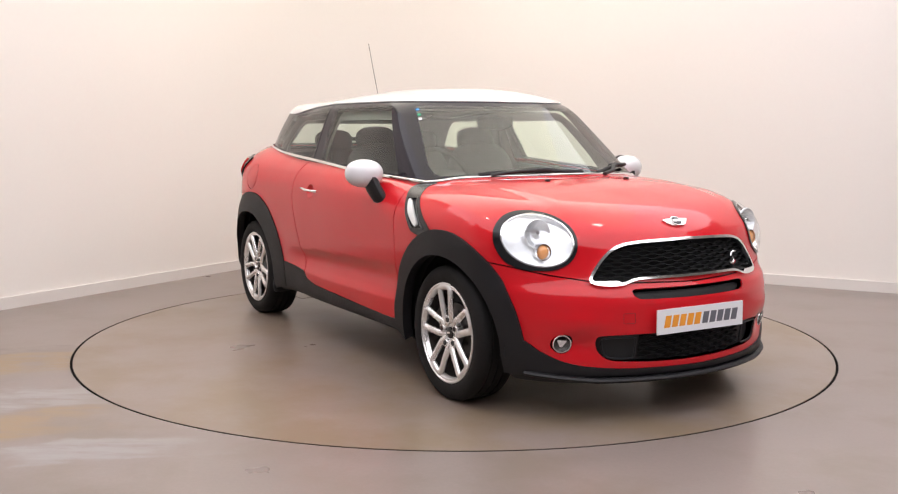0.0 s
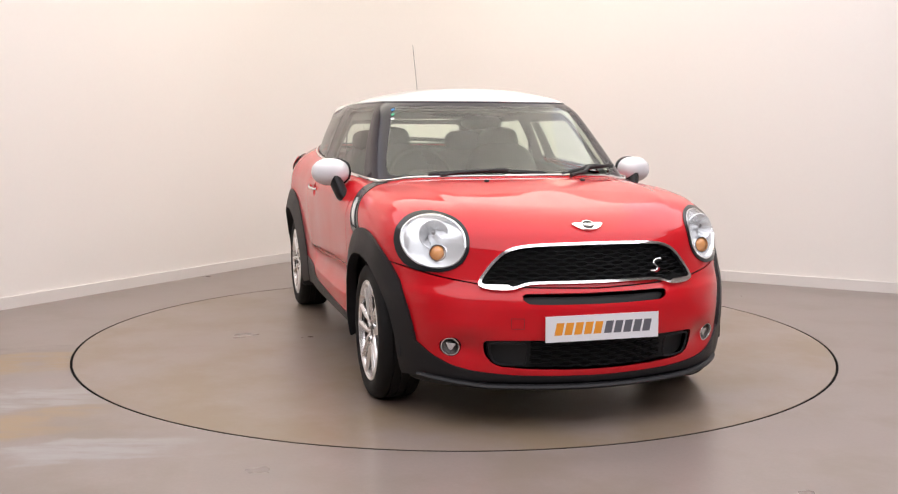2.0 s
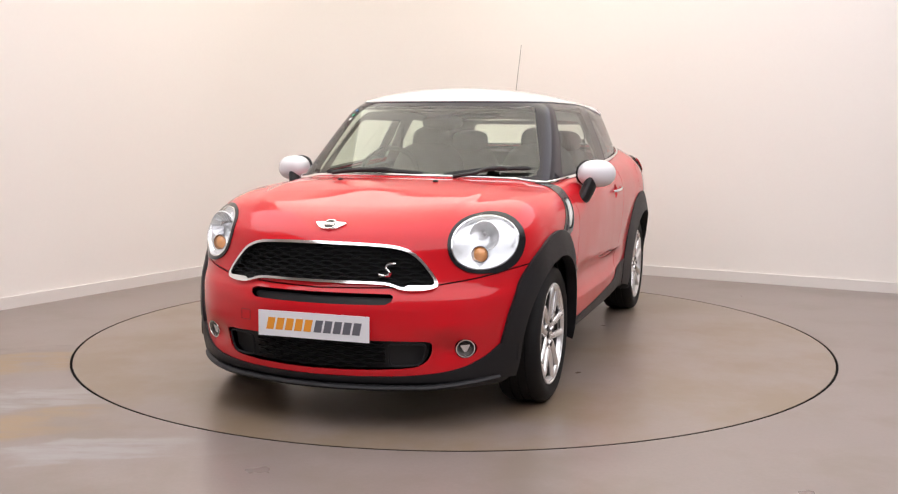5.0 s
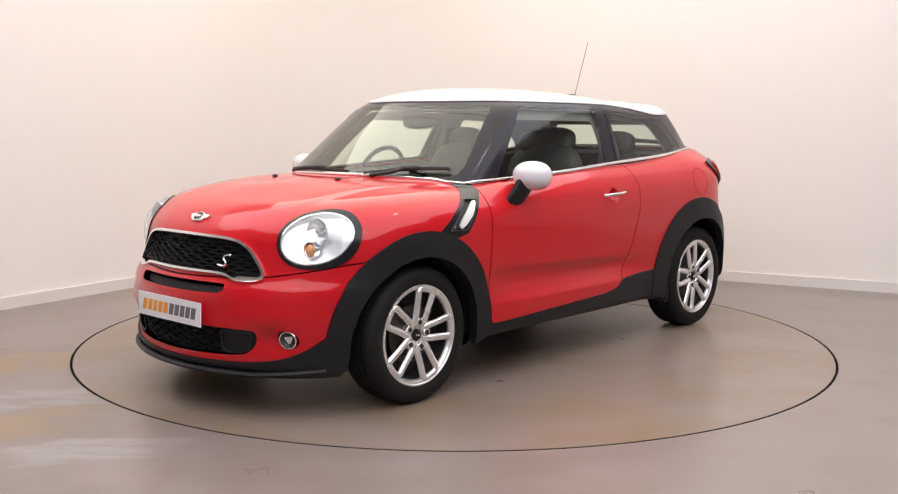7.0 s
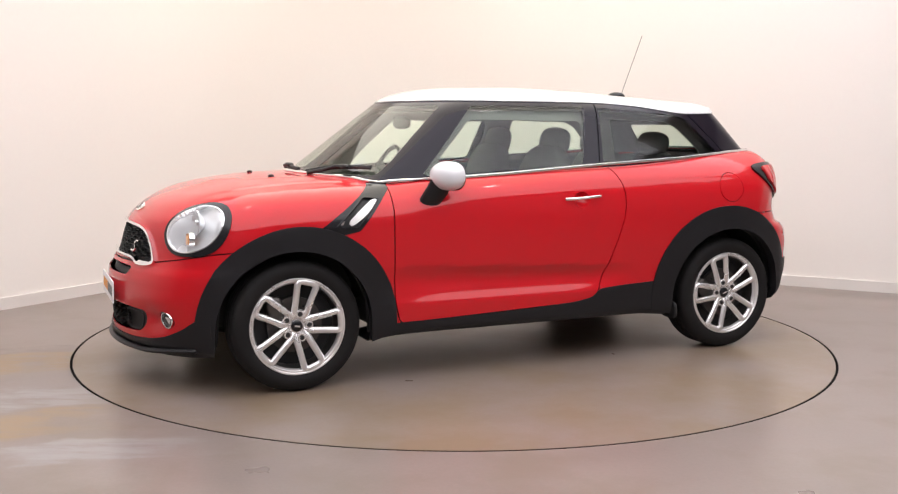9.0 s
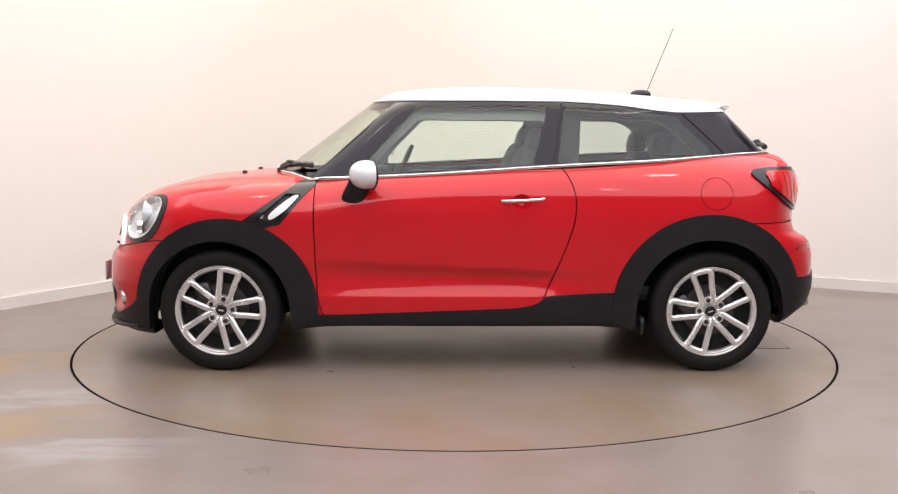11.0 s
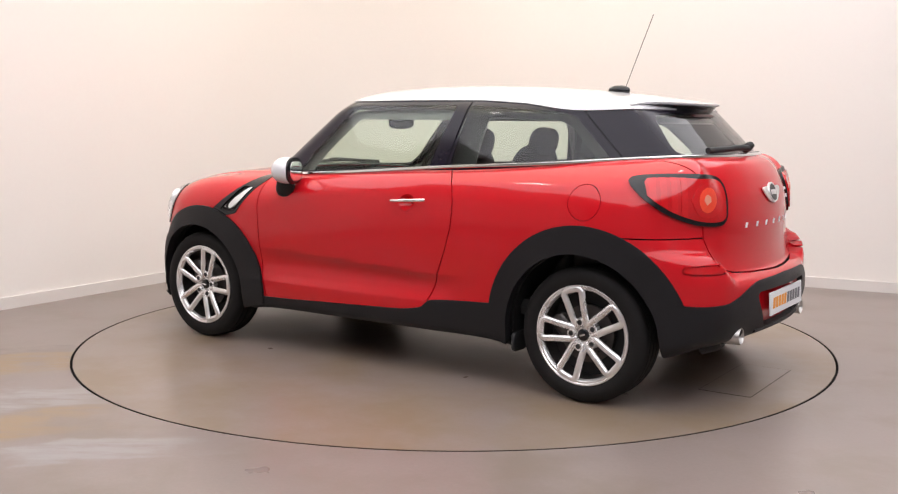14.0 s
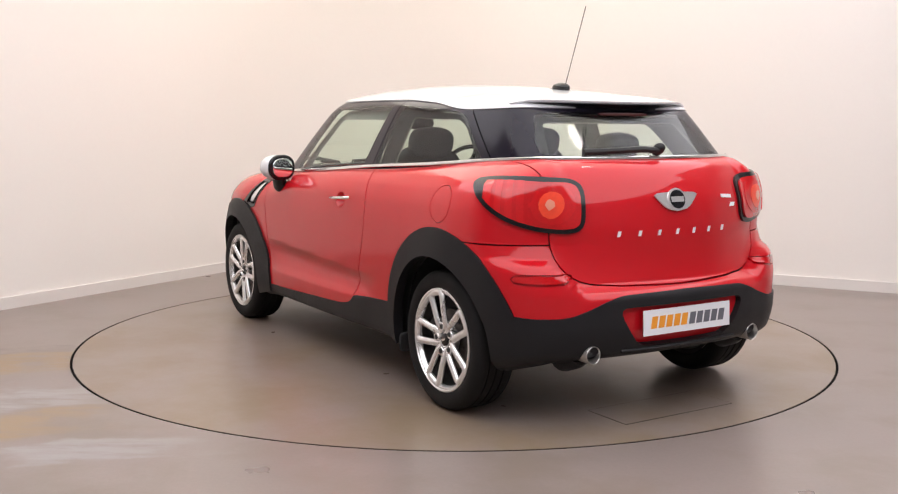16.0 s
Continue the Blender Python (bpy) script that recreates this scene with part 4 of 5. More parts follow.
# ---- number-plate boards and badges ----
def dealer_plate(m, parent):
    b = part("plate", plate_mesh([(-0.26, -0.055), (0.26, -0.055), (0.26, 0.055), (-0.26, 0.055)], 0.006, m), PLATE, parent, "white plate with orange and grey bars")
    for k in range(10):
        w = 0.0425
        u = -0.222 + k * 0.0445 + (0.004 if k > 4 else 0)
        ol = [(u, -0.026), (u + w - 0.008, -0.026), (u + w + 0.003, 0.026), (u + 0.011, 0.026)]
        part("print_bar", plate_mesh(ol, 0.0008, m @ Matrix.Translation((0, 0, 0.006))), ORANGE if k < 5 else GREYPRINT, b)
    return b


def winged_badge(m, half, parent):
    b = part("badge", plate_mesh(soft_outline([(0.3 * half, 0.26 * half), (half, 0.22 * half), (0.80 * half, -0.02 * half), (0.5 * half, -0.28 * half), (0.2 * half, -0.36 * half), (-0.2 * half, -0.36 * half), (-0.5 * half, -0.28 * half), (-0.80 * half, -0.02 * half), (-half, 0.22 * half), (-0.3 * half, 0.26 * half)], 1), 0.006, m), ALLOY, parent, "winged chrome badge")
    circ = lambda r: [(r * math.cos(a), r * math.sin(a) * 0.95) for a in np.linspace(0, 2 * math.pi, 32, endpoint=False)]
    part("badge_ring", plate_mesh(circ(0.40 * half), 0.010, m), ALLOY, b)
    part("badge_disc", plate_mesh(circ(0.33 * half), 0.0115, m), GLOSS, b)
    part("badge_bar", plate_mesh([(-0.28 * half, -0.09 * half), (0.28 * half, -0.09 * half), (0.28 * half, 0.09 * half), (-0.28 * half, 0.09 * half)], 0.0125, m), ALLOY, b)


dealer_plate(facing((2.089, 0, 0.450), (1, 0, 0.02), (0, 1, 0)), car)
dealer_plate(facing((-1.987, 0, 0.457), (-1, 0, 0.05), (0, -1, 0)), car)
winged_badge(nose_pose(0, 0.862, 0.001), 0.078, bonnet_part)
winged_badge(tail_pose(0, 0.975, 0.001), 0.135, tailgate)
for k in range(7):
    m = tail_pose(0.312 - 0.104 * k, 0.836, 0.001)
    part("letter_bar", plate_mesh([(-0.010, -0.012), (0.004, -0.012), (0.010, 0.012), (-0.004, 0.012)], 0.004, m), PLATE, tailgate)
part("model_bar", plate_mesh([(-0.042, -0.008), (0.042, -0.008), (0.042, 0.008), (-0.042, 0.008)], 0.004, tail_pose(-0.357, 0.978, 0.001)), PLATE, tailgate)
part("model_bar", plate_mesh([(-0.024, -0.009), (0.012, -0.009), (0.024, 0.009), (-0.012, 0.009)], 0.004, tail_pose(-0.405, 0.938, 0.001)), PLATE, tailgate)

# ---- aerial, spoiler, wipers ----
aerial = part("aerial", blob((-1.06, 0, 1.488), (0.062, 0.030, 0.028), 2.2, 24, 14), GLOSS, car, "black roof aerial")
part("mast", tube([(-1.095, 0, 1.50), (-1.245, 0, 1.878)], 0.0022, 0.0022, 6, up=(0, 1, 0)), STEEL, aerial)


def spoiler():
    bm = bmesh.new()
    rings = []
    for y in np.linspace(-0.54, 0.54, 33):
        x0, x1 = -1.38 + 0.30 * y * y, -1.565 + 0.62 * y * y
        zt = lambda x: float(roof_z(x)) - float(roof_crown(x)) * (0.20 * y * y + 0.10 * y ** 4) + 0.0075 - 0.022 * abs(y / 0.54) ** 9
        xs = np.linspace(x0, x1, 6)
        ring = [(x, y, zt(x)) for x in xs] + [(x1 + 0.003, y, zt(x1) - 0.008), (x1 + 0.02, y, zt(x1) - 0.013)]
        rings.append([bm.verts.new(p) for p in ring])
    for u, v in zip(rings, rings[1:]):
        for k in range(len(u) - 1):
            bm.faces.new((u[k], u[k + 1], v[k + 1], v[k]))
    for r in (rings[0], rings[-1]):
        bm.faces.new(r)
    sp = part("spoiler", bm, WHITE, car, "white roof spoiler")
    bm = bmesh.new()
    rings = []
    for y in np.linspace(-0.53, 0.53, 25):
        x1 = -1.565 + 0.62 * y * y
        z1 = float(roof_z(x1)) - float(roof_crown(x1)) * (0.20 * y * y + 0.10 * y ** 4) - 0.005 - 0.022 * abs(y / 0.54) ** 9
        rings.append([bm.verts.new(p) for p in ((x1 + 0.018, y, z1), (x1 + 0.05, y, z1 - 0.030), (x1 + 0.075, y, z1 - 0.042), (x1 + 0.15, y, z1 - 0.012))])
    for u, v in zip(rings, rings[1:]):
        for k in range(3):
            bm.faces.new((u[k], u[k + 1], v[k + 1], v[k]))
    part("spoiler_underside", bm, GLOSS, sp)
    part("brake_light", blob((-1.53, 0, 1.352), (0.012, 0.15, 0.008), 4, 20, 8), material("dark_red_lens", (0.06, 0.008, 0.008), rough=0.3), sp)


spoiler()


def on_screen(y, z, lift):
    return (1.097 - (z - 1.02) / 0.74 - 0.58 * y * y + lift, y, z)


for y0, z0, y1, z1, yp, zp in ((-0.47, 1.050, 0.12, 1.056, -0.52, 1.02), (0.225, 1.048, 0.62, 1.080, 0.20, 1.03)):
    w = part("wiper", tube([on_screen(y, z0 + (z1 - z0) * t + 0.012 * math.sin(math.pi * t), 0.040) for t, y in zip(np.linspace(0, 1, 10), np.linspace(y0, y1, 10))], 0.009, 0.011, 6), TRIM, car, "black wiper blade")
    ym = (y0 + y1) / 2
    part("wiper_arm", tube([on_screen(y0 + 0.05, z0 - 0.005, 0.05), on_screen(y0 + 0.15, z0 + 0.012, 0.062), on_screen(ym, (z0 + z1) / 2 + 0.018, 0.055), on_screen(ym + 0.09, (z0 + z1) / 2 + 0.016, 0.050)], 0.012, 0.010, 8), TRIM, w)
    part("blade_clamp", blob(on_screen(ym + 0.05, (z0 + z1) / 2 + 0.018, 0.05), (0.02, 0.055, 0.013), 3, 14, 8), TRIM, w)
part("scuttle", tube([(1.055 - 0.57 * y * y, y, top_z(1.055 - 0.57 * y * y, abs(y)) + 0.001) for y in np.linspace(-0.69, 0.69, 30)], 0.03, 0.006, 8), TRIM, car, "black scuttle below the windscreen")
rw = part("rear_wiper", tube([(-1.775, 0.0, 1.190), (-1.762, 0.09, 1.196), (-1.74, 0.22, 1.190), (-1.70, 0.37, 1.184)], 0.017, 0.015, 8), TRIM, car, "black rear wiper")
part("wiper_pivot", blob((-1.765, -0.01, 1.195), (0.035, 0.03, 0.022), 2.4, 14, 8, turn=pose(0, 0, 0, 0, 40, 0)), TRIM, rw)


# ---- cabin ----
def seat(x, y, rear=False):
    w = 0.23 if rear else 0.25
    st = part("seat_back", blob((x - 0.20, y, 0.85 if not rear else 0.83), (0.08, w, 0.345 if not rear else 0.33), 3.2, 24, 16, turn=pose(0, 0, 0, 0, -14, 0)), FABRIC, car, "dark leather seat")
    part("seat_cushion", blob((x + 0.10, y, 0.54), (0.27, w, 0.09), 3.2, 24, 12), FABRIC, st)
    part("headrest", blob((x - (0.315 if not rear else 0.25), y, 1.205 if not rear else 1.19), (0.055, 0.135, 0.085 if not rear else 0.075), 2.8, 24, 14, turn=pose(0, 0, 0, 0, -12, 0)), FABRIC, st)
    for d in (-0.05, 0.05):
        part("headrest_post", tube([(x - 0.25, y + d, 1.05), (x - 0.29, y + d, 1.16)], 0.007, 0.007, 6, up=(0, 1, 0)), STEEL, st)


for sgn in (1, -1):
    seat(-0.08, sgn * 0.37)
    seat(-0.86, sgn * 0.34, True)
    part("door_card", blob((0.06, sgn * 0.712, 0.79), (0.54, 0.030, 0.215), 6, 24, 12), CABIN, doors["L" if sgn > 0 else "R"])
dash = part("dashboard", blob((0.74, 0, 0.86), (0.22, 0.68, 0.15), 3.5, 32, 14), CABIN, car, "black dashboard")
part("instrument_hood", blob((0.58, 0, 0.99), (0.09, 0.14, 0.045), 2.8, 20, 10), CABIN, dash)
part("instrument_hood", blob((0.50, -0.36, 1.0), (0.06, 0.10, 0.05), 2.8, 20, 10), CABIN, dash)
cw = pose(0.40, -0.36, 0.995, 0, -24, 0)
ring = [cw @ Vector((0, 0.185 * math.cos(a), 0.185 * math.sin(a))) for a in np.linspace(0, 2 * math.pi, 32, endpoint=False)]
wheel_rim = part("steering_wheel", tube(ring, 0.014, 0.014, 8, closed=True, up=(1, 0, 0.4)), CABIN, car, "black steering wheel")
part("steering_boss", blob((0.42, -0.36, 0.995), (0.03, 0.085, 0.06), 2.8, 16, 10, turn=pose(0, 0, 0, 0, -24, 0)), CABIN, wheel_rim)
for a in (200, 340, 270):
    part("steering_spoke", tube([cw @ Vector((0.01, 0.06 * math.cos(radians(a)), 0.06 * math.sin(radians(a)))), cw @ Vector((0, 0.18 * math.cos(radians(a)), 0.18 * math.sin(radians(a))))], 0.012, 0.010, 6, up=(1, 0, 0)), CABIN, wheel_rim)
part("interior_mirror", blob((0.42, -0.01, 1.315), (0.022, 0.125, 0.040), 2.6, 24, 12), GLOSS, car, "black interior mirror")
part("cabin_floor", blob((-0.4, 0, 0.40), (1.35, 0.74, 0.05), 8, 16, 8), CABIN, car)
part("parcel_shelf", blob((-1.48, 0, 0.98), (0.24, 0.58, 0.02), 6, 20, 8), CABIN, car)
part("seat_bench", blob((-1.20, 0, 0.72), (0.09, 0.66, 0.30), 5, 20, 10), FABRIC, car)
for sgn in (1, -1):
    part("seat_belt", tube([(-0.50, sgn * 0.62, 1.32), (-0.48, sgn * 0.64, 0.95), (-0.42, sgn * 0.66, 0.6)], 0.022, 0.002, 6, up=(0, 1, 0)), TRIM, car)

# splitter under the front lip, and small stickers on the windscreen
part("front_splitter", tube([(on_nose(abs(y), 0.205) + 0.012, y, 0.192 + 0.10 * max(abs(y) - 0.48, 0)) for y in np.linspace(-0.72, 0.72, 41)], 0.024, 0.013, 10), PLASTIC, car, "matt black front splitter")
for k, (dz, col) in enumerate(((0.0, (0.05, 0.25, 0.55)), (-0.028, (0.04, 0.40, 0.22)), (-0.052, (0.70, 0.70, 0.70)))):
    p = on_screen(-0.535 - 0.008 * k, 1.385 + dz, 0.004)
    part("sticker", plate_mesh([(-0.010, -0.008), (0.010, -0.008), (0.010, 0.008), (-0.010, 0.008)], 0.001, facing(p, (0.6, -0.35, 0.75), (0, 1, 0))), material("sticker_print", col, rough=0.5), car)
part("skirt_ridge", tube([(on_tail(abs(y), 0.338) - 0.004, y, 0.338) for y in np.linspace(-0.34, 0.34, 21)], 0.016, 0.009, 8), PLASTIC, car, "black ridge under the rear plate")


# ---- the studio ----
def room():
    """Cream walls with a rounded corner, floor and ceiling; two unseen grey walls close it."""
    c, dr, dl = Vector((-1.18, 4.11)), Vector((0.887, -0.461)).normalized(), Vector((-0.516, -0.856)).normalized()
    wall = material("wall_paint", (0.81, 0.765, 0.735), rough=0.75, grain=0.012, scale=40, bump=0.04, blotch=0.02, blotch_scale=0.8)
    skirt = material("skirting_paint", (0.72, 0.68, 0.66), rough=0.4, grain=0.01, blotch=0.02)
    ends = [c + dl * 11, c + dr * 11, c + dr * 11 + dl * 11]
    r = 1.3
    a, b = c + dl * r, c + dr * r
    path = [ends[0]] + [a * (1 - t) ** 2 + c * 2 * t * (1 - t) + b * t * t for t in np.linspace(0, 1, 25)] + [ends[1]]

    def strip(name, pts, z0, z1, thick, inward, mat):
        bm = bmesh.new()
        ring = []
        mid = Vector((0, -2))
        for k, p in enumerate(pts):
            d = (pts[min(k + 1, len(pts) - 1)] - pts[max(k - 1, 0)]).normalized()
            n = Vector((d.y, -d.x))
            if n.dot(mid - p) < 0:
                n = -n
            i, o = p + n * inward, p + n * (inward - thick)
            ring.append([bm.verts.new((q.x, q.y, z)) for q, z in ((i, z0), (i, z1), (o, z1), (o, z0))])
        for u, v in zip(ring, ring[1:]):
            for k in range(4):
                bm.faces.new((u[k], u[(k + 1) % 4], v[(k + 1) % 4], v[k]))
        return tagged(link(name, bm, mat), kind="structure")
    strip("wall_north", path, 0, 3.6, 0.2, 0.0, wall)
    strip("baseboard", path, 0.0, 0.085, 0.018, 0.018, skirt)
    # unseen walls added behind the camera, grey to keep reflections on the car deep
    dark = material("unseen_wall_grey", (0.26, 0.25, 0.25), rough=0.8, grain=0.02, scale=40, blotch=0.04, blotch_scale=0.8)
    strip("unseen_wall_east", [ends[1], ends[2]], 0, 3.6, 0.2, 0.0, dark)
    strip("unseen_wall_south", [ends[2], ends[0]], 0, 3.6, 0.2, 0.0, dark)
    bm = bmesh.new()
    bmesh.ops.create_cube(bm, size=1, matrix=Matrix.LocRotScale((1, -3, 3.7), None, (26, 24, 0.2)))
    tagged(link("ceiling", bm, material("ceiling_paint", (0.78, 0.76, 0.73), rough=0.8, grain=0.01, blotch=0.02), smooth=False), kind="structure")


TABLE_R = 2.231


def floor_material(name, base, worn_base, low, high, stains):
    """Worn taupe resin floor with a soft sheen."""
    m = material(name, base, rough=0.30, grain=0.09, scale=60, blotch=0.24, blotch_scale=1.7)
    t = m.node_tree
    b = t.nodes["Principled BSDF"]
    scuff = t.nodes.new("ShaderNodeTexNoise")
    scuff.inputs["Scale"].default_value, scuff.inputs["Detail"].default_value = 1.6, 10
    scuff.inputs["Roughness"].default_value = 0.62
    oc = t.nodes.new("ShaderNodeTexCoord")
    t.links.new(oc.outputs["Object"], scuff.inputs["Vector"])
    worn = t.nodes.new("ShaderNodeMapRange")
    worn.inputs[1].default_value, worn.inputs[2].default_value, worn.inputs[4].default_value = low, high, 0.7
    t.links.new(scuff.outputs["Fac"], worn.inputs[0])
    old = b.inputs["Base Color"].links[0].from_socket
    mx = t.nodes.new("ShaderNodeMix")
    mx.data_type = "RGBA"
    t.links.new(worn.outputs[0], mx.inputs[0])
    t.links.new(old, mx.inputs[6])
    mx.inputs[7].default_value = (*worn_base, 1)
    t.links.new(mx.outputs[2], b.inputs["Base Color"])
    if stains:
        src = b.inputs["Base Color"].links[0].from_socket
        co = t.nodes.new("ShaderNodeTexCoord")
        sep = t.nodes.new("ShaderNodeSeparateXYZ")
        t.links.new(co.outputs["Object"], sep.inputs[0])
        warp = t.nodes.new("ShaderNodeTexNoise")
        warp.inputs["Scale"].default_value, warp.inputs["Detail"].default_value = 1.3, 6
        t.links.new(co.outputs["Object"], warp.inputs["Vector"])
        patch = t.nodes.new("ShaderNodeTexNoise")
        patch.inputs["Scale"].default_value, patch.inputs["Detail"].default_value = 3.0, 10
        t.links.new(co.outputs["Object"], patch.inputs["Vector"])

        streak = t.nodes.new("ShaderNodeTexNoise")
        streak.inputs["Scale"].default_value, streak.inputs["Detail"].default_value, streak.inputs["Roughness"].default_value = 1.0, 10, 0.7
        aim = t.nodes.new("ShaderNodeMapping")
        aim.inputs["Rotation"].default_value, aim.inputs["Scale"].default_value = (0, 0, -0.2), (3.0, 16.0, 1.0)
        t.links.new(co.outputs["Object"], aim.inputs["Vector"])
        t.links.new(aim.outputs["Vector"], streak.inputs["Vector"])

        def calc(op, a, b_, c_=None):
            n = t.nodes.new("ShaderNodeMath")
            n.operation = op
            for k, v in enumerate((a, b_, c_)):
                if v is None:
                    continue
                if isinstance(v, (int, float)):
                    n.inputs[k].default_value = v
                else:
                    t.links.new(v, n.inputs[k])
            return n.outputs[0]

        def ramp(v, a, b_):
            n = t.nodes.new("ShaderNodeMapRange")
            n.interpolation_type = "SMOOTHSTEP"
            n.inputs[1].default_value, n.inputs[2].default_value = a, b_
            t.links.new(v, n.inputs[0])
            return n.outputs[0]
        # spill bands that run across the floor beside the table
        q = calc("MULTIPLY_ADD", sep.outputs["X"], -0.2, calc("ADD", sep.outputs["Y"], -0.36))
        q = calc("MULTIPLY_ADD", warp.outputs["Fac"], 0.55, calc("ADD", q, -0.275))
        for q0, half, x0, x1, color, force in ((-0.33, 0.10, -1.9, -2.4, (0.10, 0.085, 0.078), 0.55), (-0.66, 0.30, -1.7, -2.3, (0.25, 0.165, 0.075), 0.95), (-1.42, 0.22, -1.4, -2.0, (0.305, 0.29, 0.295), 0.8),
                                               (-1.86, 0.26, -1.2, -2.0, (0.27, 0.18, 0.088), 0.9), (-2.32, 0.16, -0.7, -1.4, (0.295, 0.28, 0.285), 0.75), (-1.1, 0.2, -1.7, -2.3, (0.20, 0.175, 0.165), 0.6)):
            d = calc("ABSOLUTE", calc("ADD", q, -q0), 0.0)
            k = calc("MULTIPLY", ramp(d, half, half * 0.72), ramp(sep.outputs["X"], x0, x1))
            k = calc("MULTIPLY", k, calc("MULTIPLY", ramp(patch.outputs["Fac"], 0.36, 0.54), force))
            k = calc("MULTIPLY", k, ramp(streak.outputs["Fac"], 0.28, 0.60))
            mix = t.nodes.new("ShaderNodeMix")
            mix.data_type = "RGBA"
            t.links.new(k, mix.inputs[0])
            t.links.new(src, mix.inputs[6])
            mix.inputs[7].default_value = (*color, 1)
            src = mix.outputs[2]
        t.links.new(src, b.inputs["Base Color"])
    return m


def floor():
    bm = bmesh.new()
    n = 128
    inner = [bm.verts.new((math.cos(a) * (TABLE_R + 0.009), math.sin(a) * (TABLE_R + 0.009), 0)) for a in np.linspace(0, 2 * math.pi, n, endpoint=False)]
    low = [bm.verts.new((v.co.x, v.co.y, -0.12)) for v in inner]
    outer = [bm.verts.new((math.cos(a) * 16, math.sin(a) * 16, 0)) for a in np.linspace(0, 2 * math.pi, n, endpoint=False)]
    for i in range(n):
        j = (i + 1) % n
        bm.faces.new((inner[i], inner[j], outer[j], outer[i]))
        bm.faces.new((low[i], low[j], inner[j], inner[i]))
    bm.faces.new(low)
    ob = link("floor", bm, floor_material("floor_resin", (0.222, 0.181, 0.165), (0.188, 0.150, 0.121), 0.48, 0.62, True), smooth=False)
    for p in ob.data.polygons:
        if p.normal.z < 0:
            p.flip()
    tagged(ob, kind="structure")


def turntable():
    bm = bmesh.new()
    bmesh.ops.create_cone(bm, cap_ends=True, segments=128, radius1=TABLE_R - 0.006, radius2=TABLE_R - 0.006, depth=0.10, matrix=Matrix.Translation((0, 0, -0.05)))
    ob = tagged(new("turntable"), "round taupe resin turntable set flush in the floor", "turntable")
    resin = floor_material("table_resin", (0.240, 0.193, 0.170), (0.192, 0.137, 0.078), 0.40, 0.60, False)
    link("platform", bm, resin, ob, smooth=False)
    dark = material("seam_dark", (0.05, 0.042, 0.036), rough=0.7)
    bm = bmesh.new()
    # black channel lines the gap; the shade inside is put into its colour
    channel = ((TABLE_R - 0.0045, -0.002), (TABLE_R - 0.0045, -0.055), (TABLE_R + 0.0075, -0.055), (TABLE_R + 0.0075, -0.002))
    rings = [[bm.verts.new((math.cos(a) * r, math.sin(a) * r, z)) for a in np.linspace(0, 2 * math.pi, 128, endpoint=False)] for r, z in channel]
    for ra, rb in zip(rings, rings[1:]):
        for k in range(128):
            bm.faces.new((ra[k], rb[k], rb[(k + 1) % 128], ra[(k + 1) % 128]))
    part("edge_gap", bm, material("gap_shade", (0.006, 0.006, 0.006), rough=0.9), ob, "narrow gap round the edge, lined black for shade")
    o = [(-0.13, -0.33), (0.13, -0.33), (0.13, 0.33), (-0.13, 0.33)]
    at = Matrix.Translation((-1.85, 0.02, 0.0))
    hatch = part("hatch_cover", plate_mesh(o, 0.002, at), resin, ob, "flush rectangular hatch cover")
    part("hatch_seam", tube([(u - 1.85, v + 0.02, 0.001) for u, v in [(-0.13, -0.33), (-0.13, 0.33), (0.13, 0.33), (0.13, -0.33)]], 0.0022, 0.0012, 6, closed=True), dark, hatch)
    return ob


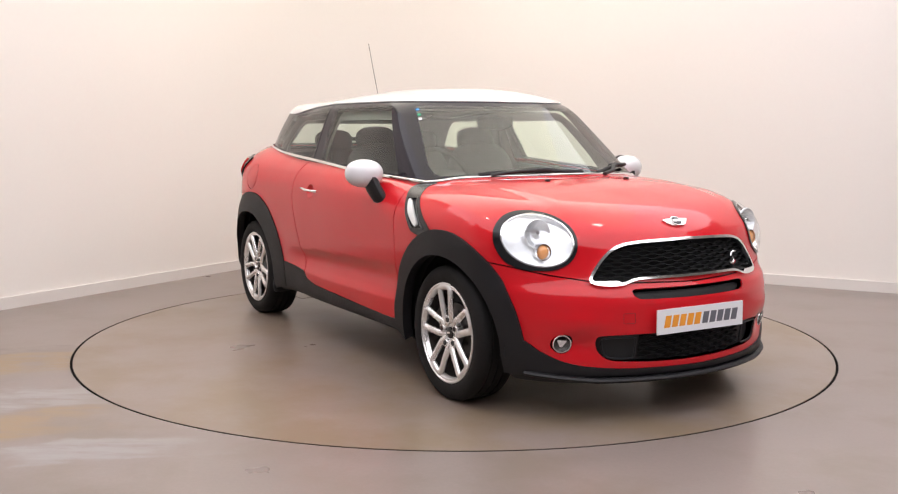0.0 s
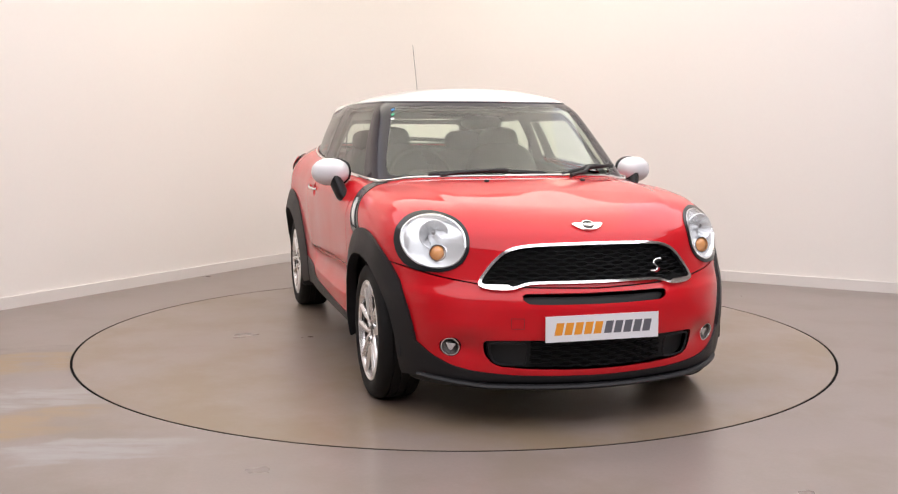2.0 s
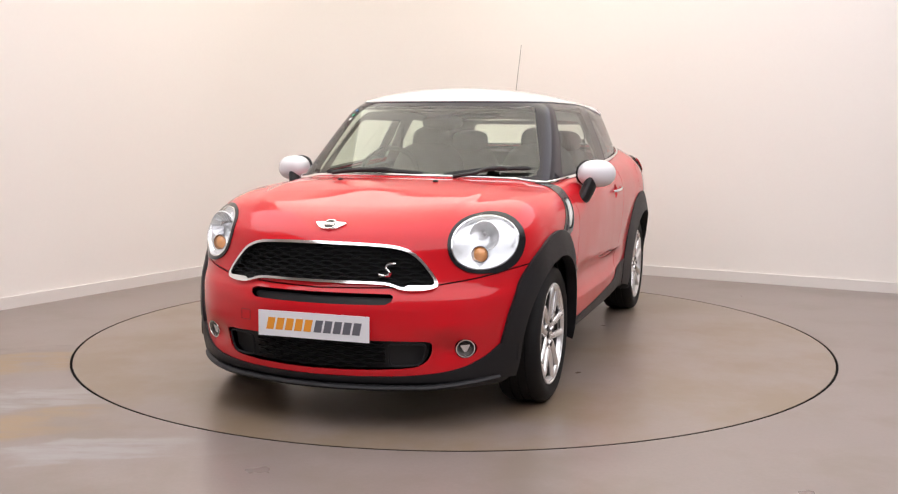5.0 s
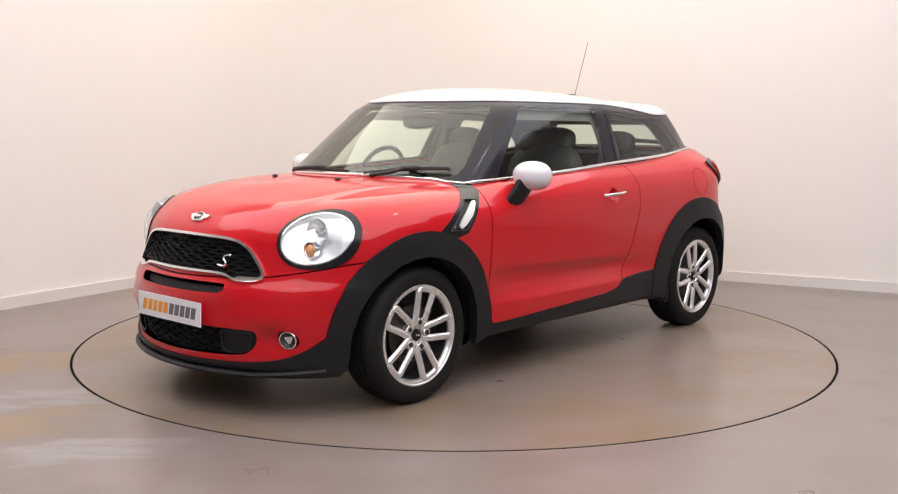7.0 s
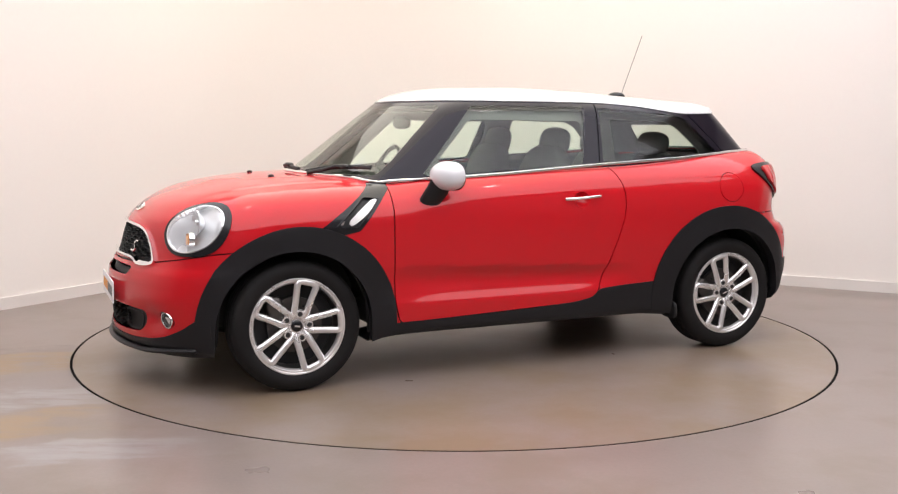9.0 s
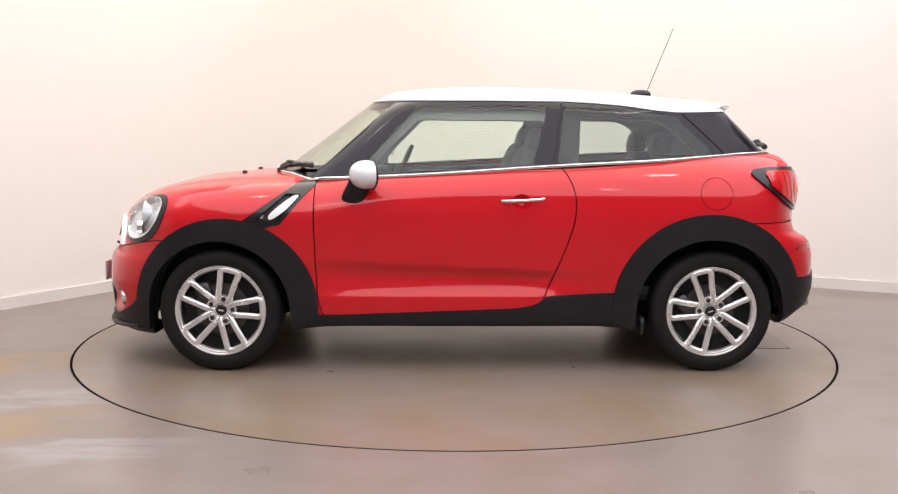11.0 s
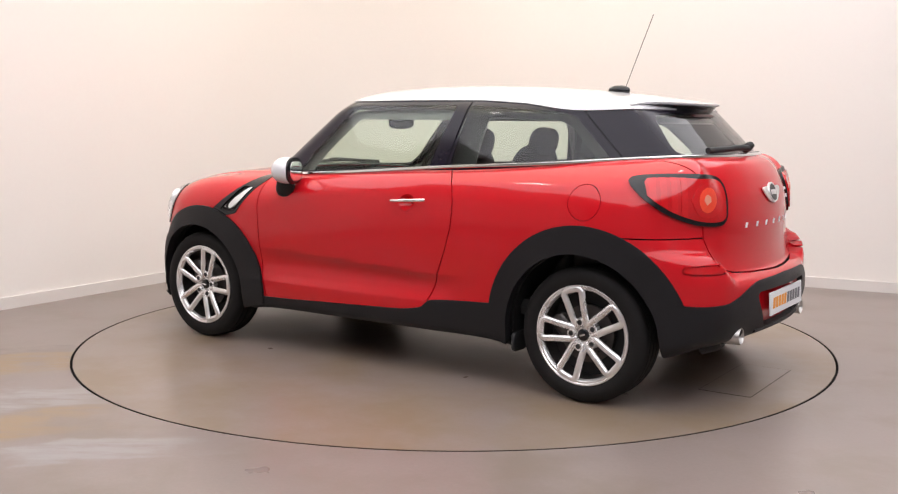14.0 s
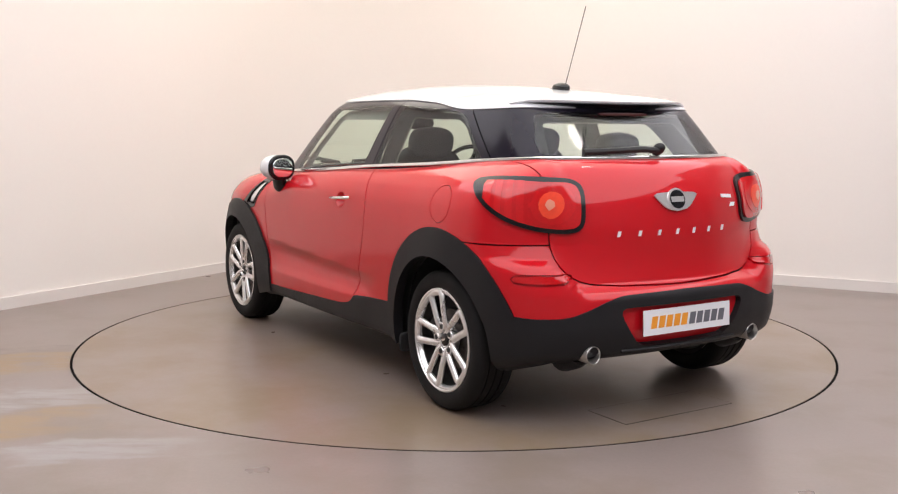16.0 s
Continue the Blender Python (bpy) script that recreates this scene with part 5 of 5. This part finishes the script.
def ceiling_panels():
    """Soft square panels, warmer ones over the corner, and a few small downlights."""
    cool = material("panel_diffuser", (0.9, 0.9, 0.88), emit=PANEL_STRENGTH, emit_color=(0.98, 0.972, 1.03))
    warm = material("warm_diffuser", (0.9, 0.88, 0.84), emit=PANEL_STRENGTH * 1.1, emit_color=(1.0, 0.952, 0.845))
    spot = material("downlight_glow", (0.9, 0.9, 0.88), emit=24.0, emit_color=(1.0, 0.95, 0.90))
    rim = material("panel_rim", (0.7, 0.7, 0.7), rough=0.4)
    spots = [(x, y, cool) for x in (-2.1, 0.0, 2.1, 4.2) for y in (-6.5, -4.4, -2.3)] + [(x, -0.2, cool) for x in (-3.1, 3.2)] + [(-1.0, -0.2, warm), (1.1, -0.2, warm), (-1.2, 1.9, warm), (0.9, 1.9, warm), (3.0, 1.9, cool)]
    for x, y, lit in spots:
        ob = tagged(new("ceiling_light"), "large square white ceiling light panel", "light", "ceiling panels")
        ob.matrix_basis = pose(x, y, 3.6)
        bm = bmesh.new()
        bmesh.ops.create_cube(bm, size=1, matrix=Matrix.LocRotScale((0, 0, -0.04), None, (2.098, 2.098, 0.02)))
        link("diffuser", bm, lit, ob, smooth=False)
        bm = bmesh.new()
        bmesh.ops.create_cube(bm, size=1, matrix=Matrix.LocRotScale((0, 0, -0.015), None, (2.0, 2.0, 0.03)))
        link("frame", bm, rim, ob, smooth=False)
    for x, y in ((-1.6, -1.3), (1.6, -1.3), (-1.6, -4.2), (1.6, -4.2)):
        ob = tagged(new("downlight"), "small round bright ceiling downlight", "light", "downlights")
        ob.matrix_basis = pose(x, y, 3.55)
        bm = revolve([(0.0, -0.012), (0.09, -0.012), (0.09, -0.004)], 24)
        bmesh.ops.transform(bm, matrix=pose(0, 0, 0, 90, 0, 0), verts=bm.verts)
        bmesh.ops.translate(bm, vec=(0, 0, -0.03), verts=bm.verts)
        link("bulb", bm, spot, ob)
        bm = revolve([(0.09, 0.0), (0.115, 0.0), (0.115, 0.03), (0.09, 0.03)], 24, closed=True)
        bmesh.ops.transform(bm, matrix=pose(0, 0, 0, 90, 0, 0), verts=bm.verts)
        bmesh.ops.translate(bm, vec=(0, 0, -0.03), verts=bm.verts)
        link("ring", bm, rim, ob)


room()
floor()
table = turntable()
ceiling_panels()


def motions():
    """The table turns and carries the car; it starts from rest and then runs evenly."""
    turns = [(0, -58.9), (0.25, -59.25), (0.5, -60.19), (0.75, -61.5), (1, -63.19), (1.25, -65.25), (1.5, -67.75)] + [(t / 2, -50.17 - 11.7315 * t / 2) for t in range(4, 33)]
    walk(car, [(t, pose(0, 0, 0, 0, 0, d) @ pose(-0.055, 0.063, 0.001)) for t, d in turns])
    walk(table, [(t, pose(0, 0, 0, 0, 0, d)) for t, d in turns])


motions()
